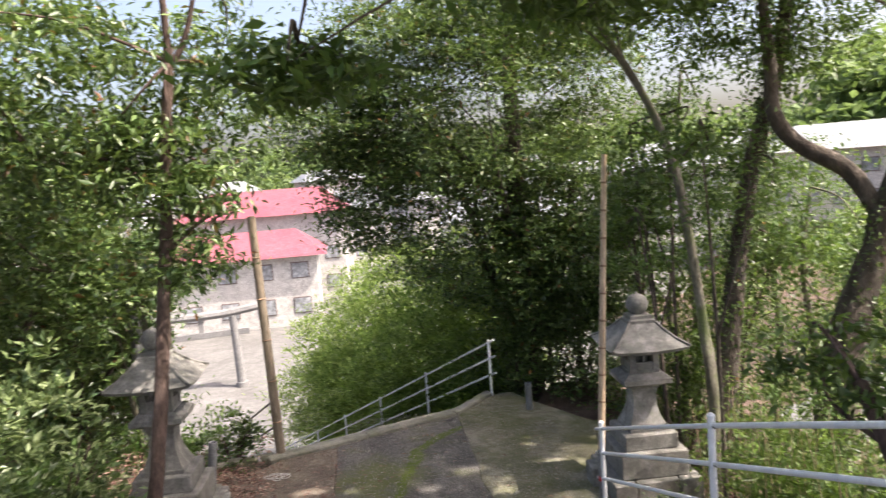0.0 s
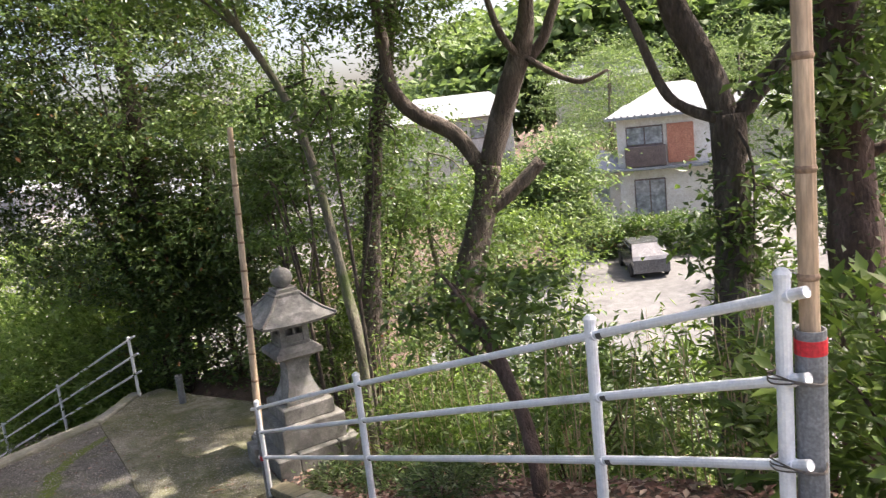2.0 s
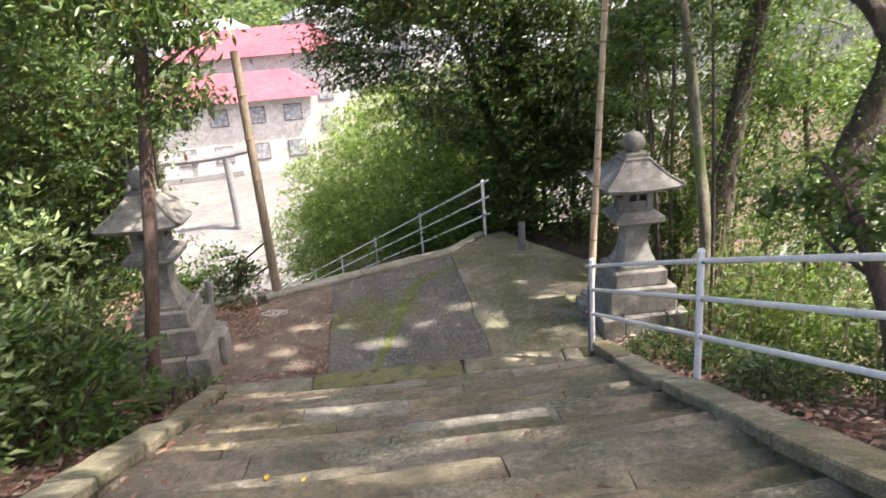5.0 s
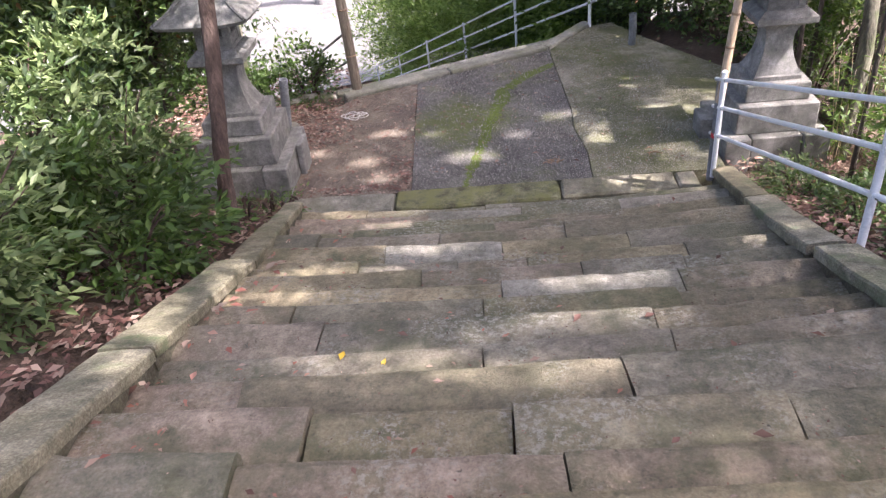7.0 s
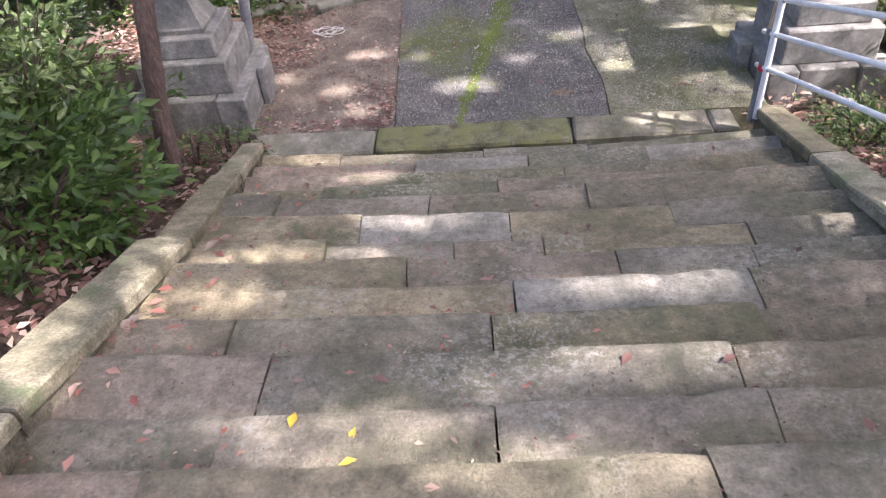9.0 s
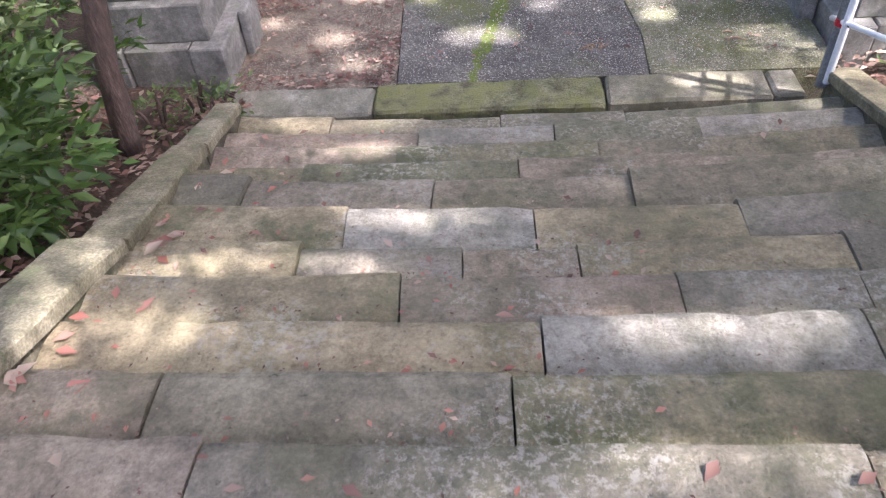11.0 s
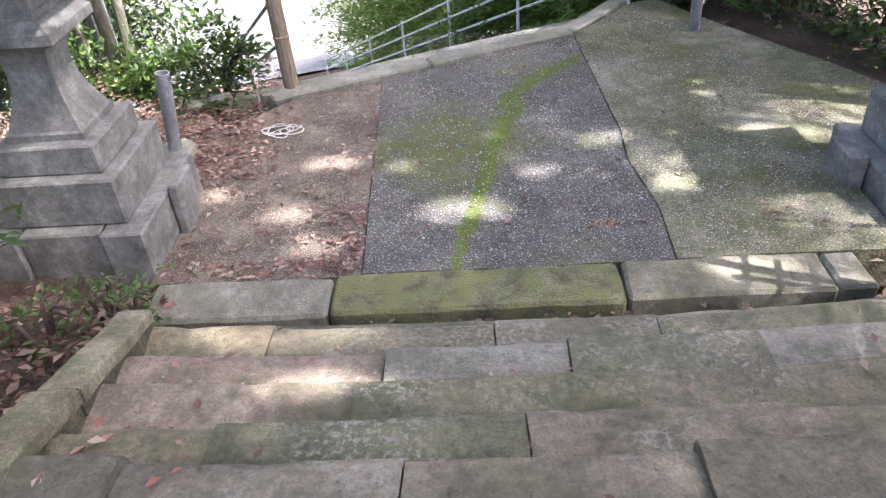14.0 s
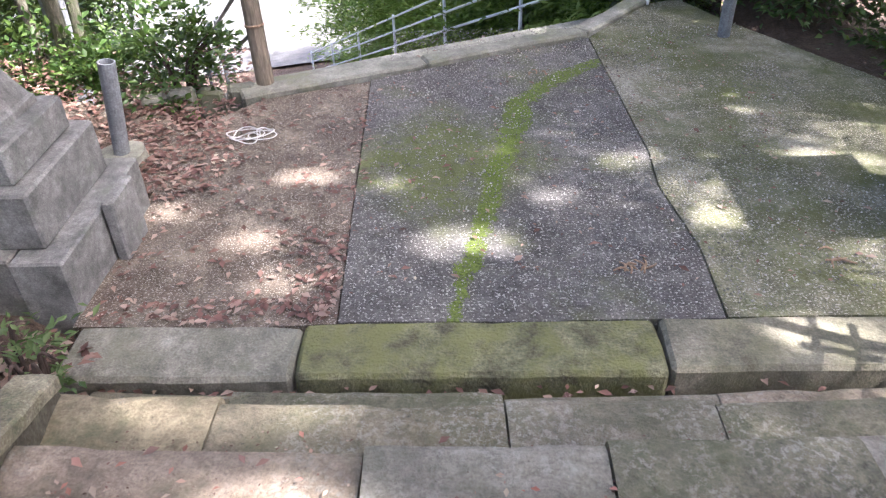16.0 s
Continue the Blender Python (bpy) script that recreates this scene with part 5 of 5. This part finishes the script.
def litter(name, label, n, area, material, size, on=None, seed=1):
    """Fallen leaves lying on the ground."""
    r2 = np.random.RandomState(seed)
    x = r2.uniform(area[0], area[1], n)
    y = r2.uniform(area[2], area[3], n)
    z = np.array([(on(a, b) if on else land(a, b)) for a, b in zip(x, y)]) + 0.006 + r2.uniform(0, 0.02, n)
    ob = leaf_mesh(name, np.stack([x, y, z], 1), size, material, None, 0.5, 0.0, 0.12, tilt=0.22)
    return tagged(ob, label, "leaf litter", kind="stuff")


litter("leaf_litter", "brown and reddish fallen leaves on the slope", 7000, (3.4, 6.5, -7.6, 1.0), M_LITTER, 0.075)
litter("leaf_litter", "brown fallen leaves under the bushes", 6000, (-4.5, -1.0, -7.0, 0.0), M_LITTER, 0.075, seed=2)
litter("leaf_litter", "brown fallen leaves behind the landing", 2600, (-3.5, -1.0, 1.4, 4.0), M_LITTER, 0.07, seed=3, on=lambda x, y: max(land(x, y), -0.012))

# ---------------- the distance ----------------
def plain_z(x, y):
    return -4.4 - 3.0 * smooth(4, 30, y - 0.8 * x)


def house(at, rz):
    z = at[2]
    owner = thing("house", "two-storey cream plaster house with grey tiled roof", "house", at=at, rz=rz)
    wall = part("wall", box(-3.4, 3.4, 0, 6, -2.2, 5.4, 0.02), M_PLASTER, owner)
    part("wall", box(-5.0, -3.4, 0.4, 5, -2.2, 2.5, 0.02), M_PLASTER, owner)

    def hip(x0, x1, y0, y1, z0, z1):
        bm = bmesh.new()
        k = min(x1 - x0, y1 - y0) / 2 * 0.9
        lo = [bm.verts.new(p) for p in ((x0, y0, z0), (x1, y0, z0), (x1, y1, z0), (x0, y1, z0))]
        ed = [bm.verts.new((p.co.x, p.co.y, z0 + 0.15)) for p in lo]
        hi = [bm.verts.new(p) for p in ((x0 + k, (y0 + y1) / 2 - 0.1, z1), (x1 - k, (y0 + y1) / 2 - 0.1, z1), (x1 - k, (y0 + y1) / 2 + 0.1, z1), (x0 + k, (y0 + y1) / 2 + 0.1, z1))]
        bm.faces.new(lo[::-1])
        for a, b in ((lo, ed), (ed, hi)):
            for i in range(4):
                bm.faces.new((a[i], a[(i + 1) % 4], b[(i + 1) % 4], b[i]))
        bm.faces.new(hi)
        return bm

    roof = part("roof", hip(-4.0, 4.0, -0.7, 6.7, 5.4, 7.2), M_TILE, owner)
    for i in range(22):
        x = -3.8 + i * 0.36
        part("tile_row", tube([(x, -0.68, 5.57), (x * 0.75, 0.8, 6.15)], 0.06, 5), M_TILE, roof)
    part("roof", hip(-5.6, -3.2, -0.4, 5.6, 2.5, 3.6), M_TILE, owner)
    part("canopy_roof", box(-3.4, 3.4, -0.75, 0.0, 2.55, 2.7, 0.02), M_TILE, owner)
    for x0, x1, z0, z1 in ((-2.9, -0.9, 2.95, 4.95), (-2.6, -0.9, -0.2, 2.0)):
        wnd = part("window", box(x0, x1, -0.06, 0.02, z0, z1, 0.01), M_DARKWOOD, owner)
        for k in (0, 1):
            xa = x0 + 0.06 + k * (x1 - x0 - 0.06) / 2
            part("pane", box(xa, xa + (x1 - x0) / 2 - 0.1, -0.08, -0.05, z0 + (1.0 if z0 > 1 else 0.08), z1 - 0.08), M_GLASS, wnd)
    part("balcony", box(-3.0, -0.8, -0.65, -0.08, 2.75, 3.85, 0.02), M_DARKWOOD, owner)
    part("side_panel", box(-0.7, 0.7, -0.10, -0.004, 2.8, 4.95, 0.01), M_SALMON, owner, "salmon coloured panel")
    part("side_window", box(-4.7, -4.0, 0.34, 0.42, 0.6, 1.7, 0.01), M_GLASS, owner)
    part("garden_wall", box(-5.2, -2.2, -2.2, -2.0, -2.4, -0.5, 0.02), M_SALMON, owner, "low reddish garden wall")
    return owner


house((34.05, 20.3, -2.84), -47)


def car(at, rz):
    owner = thing("car", "silver parked car seen through the trees", "car", at=at, rz=rz)
    bm = bmesh.new()
    prof = [(-2.1, 0.3), (-2.1, 0.75), (-1.95, 0.95), (-1.2, 1.02), (-0.6, 1.48), (1.2, 1.5), (1.95, 1.05), (2.1, 0.9), (2.1, 0.3)]
    a = [bm.verts.new((x, -0.82 + max(0, z - 1.0) * 0.25, z)) for x, z in prof]
    b = [bm.verts.new((x, 0.82 - max(0, z - 1.0) * 0.25, z)) for x, z in prof]
    bm.faces.new(a)
    bm.faces.new(b[::-1])
    for i in range(len(prof)):
        j = (i + 1) % len(prof)
        bm.faces.new((a[i], b[i], b[j], a[j]))
    bmesh.ops.recalc_face_normals(bm, faces=bm.faces[:])
    body = part("body", bm, M_PAINT_CAR, owner)
    bm = bmesh.new()
    v = [bm.verts.new(p) for p in ((-1.16, -0.7, 1.06), (-1.16, 0.7, 1.06), (-0.64, 0.62, 1.46), (-0.64, -0.62, 1.46))]
    bm.faces.new(v)
    bmesh.ops.translate(bm, verts=bm.verts, vec=(-0.02, 0, 0.012))
    part("windscreen", bm, M_CARGLASS, body)
    for s in (-1, 1):
        part("side_window", box(-0.75, 1.3, s * 0.78 - 0.03, s * 0.78 + 0.03, 1.05, 1.38, 0.02), M_CARGLASS, body)
        for x in (-1.35, 1.35):
            part("wheel", tube([(x, s * 0.72, 0.32), (x, s * 0.86, 0.32)], 0.32, 18), M_TYRE, owner)
    return owner


car((27.2, 17.0, land(27.2, 17.0) + 0.05), 235)


def road_patch(name, label, outline, material, lift=0.05):
    bm = bmesh.new()
    rows = 10
    (x0, y0), (x1, y1), (x2, y2), (x3, y3) = outline
    g = []
    for i in range(rows + 1):
        u = i / rows
        a, b = Vector((x0 + (x3 - x0) * u, y0 + (y3 - y0) * u, 0)), Vector((x1 + (x2 - x1) * u, y1 + (y2 - y1) * u, 0))
        r = []
        for k in range(rows + 1):
            p = a.lerp(b, k / rows)
            r.append(bm.verts.new((p.x, p.y, land(p.x, p.y) + lift)))
        g.append(r)
    for a, b in zip(g, g[1:]):
        for k in range(rows):
            bm.faces.new((a[k], a[k + 1], b[k + 1], b[k]))
    return tagged(part(name, bm, material), label, "road", kind="structure")


road_patch("road_lower", "pale sunlit street below the slope", [(13.0, -12), (60, -12), (60, 40), (13.0, 14)], M_ASPHROAD)
road_patch("road_forecourt", "pale open ground before the shrine gate", [(-45, 18), (9, 22), (60, 110), (-90, 110)], M_PALEROAD)


def torii(at, rz):
    owner = thing("torii_gate", "pale stone shrine gate at the foot of the lower stairs", "gate", at=at, rz=rz)
    for s in (-1, 1):
        part("pillar", tube([(s * 1.9, 0, -0.3), (s * 1.75, 0, 4.2)], [0.26, 0.21], 16), M_STONEGATE, owner)
        part("pillar_base", tube([(s * 1.9, 0, -0.3), (s * 1.9, 0, 0.3)], 0.36, 16), M_STONEGATE, owner)
    part("tie_beam", box(-2.6, 2.6, -0.12, 0.12, 3.05, 3.4, 0.02), M_STONEGATE, owner)
    part("lintel", tube([(-3.2, 0, 4.55), (-1.5, 0, 4.36), (0, 0, 4.32), (1.5, 0, 4.36), (3.2, 0, 4.55)], 0.24, 8), M_STONEGATE, owner)
    part("strut", box(-0.14, 0.14, -0.1, 0.1, 3.4, 4.2, 0.01), M_STONEGATE, owner)


torii((-9.75, 33.9, land(-9.75, 33.9)), 12)


def hall(at, rz, w, d, h, label, roof_m):
    owner = thing("building", label, "building", "town buildings", at, rz=rz)
    part("wall", box(-w / 2, w / 2, 0, d, -0.5, h, 0.03), M_WHITE, owner)
    bm = bmesh.new()
    e = 0.8
    lo = [bm.verts.new(p) for p in ((-w / 2 - e, -e, h), (w / 2 + e, -e, h), (w / 2 + e, d + e, h), (-w / 2 - e, d + e, h))]
    hi = [bm.verts.new(p) for p in ((-w / 2 + d * 0.25, d / 2, h + d * 0.3), (w / 2 - d * 0.25, d / 2, h + d * 0.3))]
    bm.faces.new(lo[::-1])
    bm.faces.new((lo[0], lo[1], hi[1], hi[0]))
    bm.faces.new((lo[1], lo[2], hi[1]))
    bm.faces.new((lo[2], lo[3], hi[0], hi[1]))
    bm.faces.new((lo[3], lo[0], hi[0]))
    part("roof", bm, roof_m, owner)
    k = max(2, int(w / 2.4))
    for i in range(k):
        x = -w / 2 + (i + 0.5) * w / k
        for z in ([2.6] if w < 8 else [1.0, 3.8]):
            wn_ = part("window", box(x - 0.7, x + 0.7, -0.06, 0.03, z, z + 1.3, 0.01), M_DARKWOOD, owner)
            part("pane", box(x - 0.62, x + 0.62, -0.09, -0.05, z + 0.08, z + 1.22), M_GLASS, wn_)


hall((-11.6, 50.5, -7.4), 4, 14.0, 6.5, 5.6, "low hall with a red metal roof beyond the gate", M_REDROOF)
hall((-10.5, 63.0, -7.4), 2, 15.0, 8.0, 8.3, "taller hall with a red metal roof behind the first", M_REDROOF)
for k, (x, y, rz, w, h) in enumerate(((42, 56, -35, 12, 6), (60, 52, -45, 12, 6), (30, 62, -25, 12, 6), (14, 66, -10, 14, 6), (-30, 56, 20, 12, 6), (60, 30, -60, 12, 6), (44, 70, -30, 14, 7), (44, 2, -85, 12, 6))):
    hall((x, y, plain_z(x, y) + (4 if x > 25 and y > 40 else 0)), rz, w, 8, h, "pale town house with a grey roof in the distance", M_TILE)


rt = random.Random(21)
for k in range(26):
    az, far = radians(rt.uniform(-24, 37)), rt.uniform(70, 150)
    x, y = far * math.sin(az), far * math.cos(az)
    hall((x, y, plain_z(x, y) + (far - 70) * 0.06), -math.degrees(az) + rt.uniform(-25, 25), rt.choice((8, 10, 12)), 7, rt.uniform(5, 7), "pale town house with a grey roof in the distance", M_TILE)


def far_woods():
    """Wooded hills behind the town: one mass of leaf clumps, high behind the house and low elsewhere."""
    pl = []
    for k in range(46):
        a, d = radians(rs.uniform(38, 68)), rs.uniform(85, 135)
        x, y = d * math.sin(a), d * math.cos(a)
        pl.append(puffs((x, y, plain_z(x, y) + 11 + (d - 75) * 0.2), (8, 8, 7), 60, 16, 1.4))
    # low ring of woods, added to cover the dark horizon
    for k in range(70):
        a, d = radians(rs.uniform(-70, 40)), rs.uniform(165, 215)
        x, y = d * math.sin(a), d * math.cos(a)
        pl.append(puffs((x, y, plain_z(x, y) + 8 + (d - 165) * 0.16), (13, 13, 8), 40, 12, 2.4))
    ob = leaf_mesh("far_woods", np.concatenate(pl), 1.5, M_LEAF_STREET, None, 0.7)
    tagged(ob, "hazy green wooded hills beyond the town", "woods", kind="stuff")


far_woods()
for x, y, h, r in ((24.5, 19.5, 7, (2.2, 2.2, 2.8)), (22.5, 22.0, 6, (1.8, 1.8, 2.2)), (46, 38, 13, (6, 6, 6)), (52, 30, 13, (6, 6, 6)), (54, 46, 13, (6, 6, 6)), (30.5, 8.5, 8, (2.6, 2.6, 3.5)), (8.0, 30.0, 7, (2.4, 2.4, 2.4))):
    z = land(x, y)
    tree("street_tree", "light green leafy tree beside the street", [(x, y, z - 0.3), (x, y, z + h * 0.4), (x + 0.2, y, z + h * 0.8)], [0.2, 0.16, 0.06], [],
         [((x, y, z + h * 0.6), r, 260, 26, 0.5)], M_BARK, M_LEAF_STREET, 0.2, "street trees")


def rope_coil(at):
    owner = thing("rope_coil", "small loose coil of white rope on the earth", "rope", at=at)
    bm = bmesh.new()
    for k in range(5):
        r = random.Random(k)
        cx, cy, rx, ry = r.uniform(-0.09, 0.09), r.uniform(-0.08, 0.08), r.uniform(0.06, 0.17), r.uniform(0.05, 0.14)
        tube([(cx + rx * math.cos(a), cy + ry * math.sin(a), 0.008 + 0.012 * k * abs(math.sin(a + k))) for a in [i * math.pi / 5 for i in range(11)]], 0.005, 5, bm=bm)
    part("cord", bm, M_ROPE, owner)


rope_coil((-0.72, 2.08, 0.0))


def utility_pole(at, h):
    owner = thing("utility_pole", "slim grey concrete utility pole among the trees", "utility pole", at=at)
    part("shaft", tube([(0, 0, -0.3), (-0.03, 0.05, h)], [0.13, 0.10], 14), M_PIPE, owner)
    for z in (h * 0.55, h * 0.8):
        part("band", lathe([(0.125, z), (0.125, z + 0.06)], 14), M_WIRE, owner, "dark metal band")


utility_pole((-3.37, 4.8, land(-3.37, 4.8)), 6.2)


def dry_twigs(at, n, seed):
    owner = thing("dry_twigs", "small heap of dry curled twigs on the asphalt", "twigs", at=at)
    rr = random.Random(seed)
    for k in range(n):
        a, l_ = rr.uniform(0, 6.28), rr.uniform(0.05, 0.13)
        x, y = rr.uniform(-0.06, 0.06), rr.uniform(-0.05, 0.05)
        part("twig", tube([(x, y, 0.008), (x + l_ * 0.5 * math.cos(a), y + l_ * 0.5 * math.sin(a), 0.02), (x + l_ * math.cos(a + 0.4), y + l_ * math.sin(a + 0.4), 0.01)], [0.006, 0.007, 0.003], 5), M_NODE, owner)


dry_twigs((1.78, 0.42, 0.0), 9, 1)
dry_twigs((2.9, 0.5, 0.006), 4, 2)
dry_twigs((1.5, 3.15, 0.0), 3, 3)


def step_z(x, y):
    """Height of the tread at y."""
    z = NOSES[0][1]
    for yn, zn in NOSES:
        if y < yn - 0.02:
            z = zn
    return z + 0.004 + worn(x, y)


def scatter(name, label, n, area, material, size, on, seed, lean=2.0, backs=False):
    """Loose leaves, gathered towards the low-x edge of the area."""
    r2 = np.random.RandomState(seed)
    x = area[0] + (area[1] - area[0]) * r2.uniform(0, 1, n) ** lean
    y = r2.uniform(area[2], area[3], n)
    if backs:       # gathered at the foot of the next riser
        k = r2.randint(1, len(NOSES) - 5, n)
        y = np.array([NOSES[q + 1][0] for q in k]) + 0.05 + np.abs(r2.normal(size=n)) * 0.06
    z = np.array([on(a, b) for a, b in zip(x, y)]) + r2.uniform(0.002, 0.012, n)
    ob = leaf_mesh(name, np.stack([x, y, z], 1), size, material, None, 0.5, 0.0, 0.06, tilt=0.12)
    return tagged(ob, label, "fallen leaves", kind="stuff")


scatter("fallen_leaves", "pinkish fallen leaves along the edge of the steps", 46, (-0.6, -0.1, -5.5, -1.0), M_PINK, 0.065, step_z, 11, 3.0)
scatter("fallen_leaves", "large reddish fallen leaves in the corner of the steps", 12, (-0.6, -0.3, -4.3, -2.7), M_PINK, 0.095, step_z, 23, 1.4)
scatter("fallen_leaves", "brown fallen leaves on the stone steps", 90, (-0.6, 3.0, -6.5, -0.9), M_LITTER, 0.06, step_z, 12, 1.3)
scatter("fallen_leaves", "yellow fallen leaves on the stone steps", 3, (0.2, 0.62, -4.75, -4.5), M_YELLOW, 0.06, step_z, 13, 1.0)
# fine crumbs that darken the back of each tread
scatter("tread_crumbs", "small dark crumbs along the backs of the treads", 1300, (-0.6, 3.0, -6.6, -0.8), M_LITTER, 0.016, step_z, 19, 1.2, True)
scatter("fallen_leaves", "pinkish leaf scraps washed against the backs of the treads", 240, (-0.6, 1.6, -5.6, -0.8), M_PINK, 0.035, step_z, 20, 1.8, True)
scatter("fallen_leaves", "dry leaves gathered along the seam of the paving", 170, (0.15, -0.35, 0.0, 2.9), M_LITTER, 0.06, lambda x, y: -0.008, 14, 2.2)
scatter("fallen_leaves", "dry leaves gathered behind the kerb", 120, (-1.15, 0.15, 0.02, 0.22), M_LITTER, 0.065, lambda x, y: -0.008, 15, 0.9)
scatter("fallen_leaves", "dry leaves in the gutter before the kerb", 60, (-1.0, 2.6, -0.47, -0.42), M_LITTER, 0.06, lambda x, y: -0.06, 16, 1.2)
scatter("fallen_leaves", "scattered dry leaves on the landing", 60, (0.3, 3.5, 0.1, 3.2), M_LITTER, 0.055, lambda x, y: 0.006, 17, 1.0)
scatter("fallen_leaves", "dry leaves on the bare earth of the landing", 420, (-1.7, 0.1, 0.3, 2.7), M_LITTER, 0.055, lambda x, y: -0.004, 18, 1.6)
scatter("fallen_leaves", "reddish and brown leaves lying thick about the pipe stub", 520, (-1.75, -0.75, 1.25, 2.75), M_LITTER, 0.062, lambda x, y: -0.004, 21, 1.5)
scatter("fallen_leaves", "reddish leaves heaped behind the kerb corner", 90, (-0.25, 0.14, 0.05, 0.8), M_LITTER, 0.06, lambda x, y: -0.006, 22, 0.6)
for x, y, r in ((-1.1, -0.55, 0.2), (-1.35, -0.35, 0.22), (-1.5, -0.75, 0.25)):
    shrub("weed_tuft", "low broad-leaved weeds at the foot of the lantern plinth", (x, y, land(x, y) + 0.02), (r, r, 0.15), M_LEAF_STREET, 0.065, 10, 7, 0.06, "weeds", 4, 0.42, droop=-0.1)

for x, y, r in ((29.6, 19.6, 1.0), (30.9, 18.2, 1.1), (32.2, 16.8, 1.0), (28.4, 21.0, 1.2)):
    shrub("garden_hedge", "clipped green garden hedge before the house", (x, y, land(x, y)), (r, r, 1.5), M_LEAF_MID, 0.2, 90, 20, 0.25, "garden hedges", 4, 0.5)


litter("leaf_bits", "dry brown leaf scraps strewn on the landing", 420, (0.05, 3.3, 0.2, 4.2), M_LITTER, 0.032, seed=11, on=lambda x, y: 0.006)
litter("leaf_bits", "scattered reddish fallen leaves on the landing", 45, (0.05, 3.3, 0.2, 4.0), M_LITTER, 0.06, seed=12, on=lambda x, y: 0.006)


def landing_grit():
    """Loose grit on the landing: small flattened stones in one mesh."""
    r3 = random.Random(31)
    verts, faces = [], []
    for k in range(15000):
        x, y, s = r3.uniform(0.2, 3.55), r3.uniform(0.05, 4.3), 0.0035 + 0.007 * r3.random() ** 2
        a, e, i = r3.uniform(0, 3.14), r3.uniform(0.6, 1.0), len(verts)
        ca, sa = math.cos(a) * s, math.sin(a) * s
        verts += [(x + ca, y + sa, 0.006), (x - sa * e, y + ca * e, 0.006), (x - ca, y - sa, 0.006), (x + sa * e, y - ca * e, 0.006), (x + ca * 0.2, y, 0.006 + s * 0.8), (x, y, 0.0)]
        faces += [(i, i + 1, i + 4), (i + 1, i + 2, i + 4), (i + 2, i + 3, i + 4), (i + 3, i, i + 4), (i + 1, i, i + 5), (i + 2, i + 1, i + 5), (i + 3, i + 2, i + 5), (i, i + 3, i + 5)]
    me = bpy.data.meshes.new("grit")
    me.from_pydata(verts, [], faces)
    me.materials.append(M_GRIT)
    tagged(new("grit", me), "pale loose grit scattered over the landing", "grit", kind="stuff")


M_GRIT = leafy("loose_grit", (0.12, 0.115, 0.105), (0.26, 0.25, 0.23), (0.45, 0.43, 0.4), 0.85, 0.0)
landing_grit()
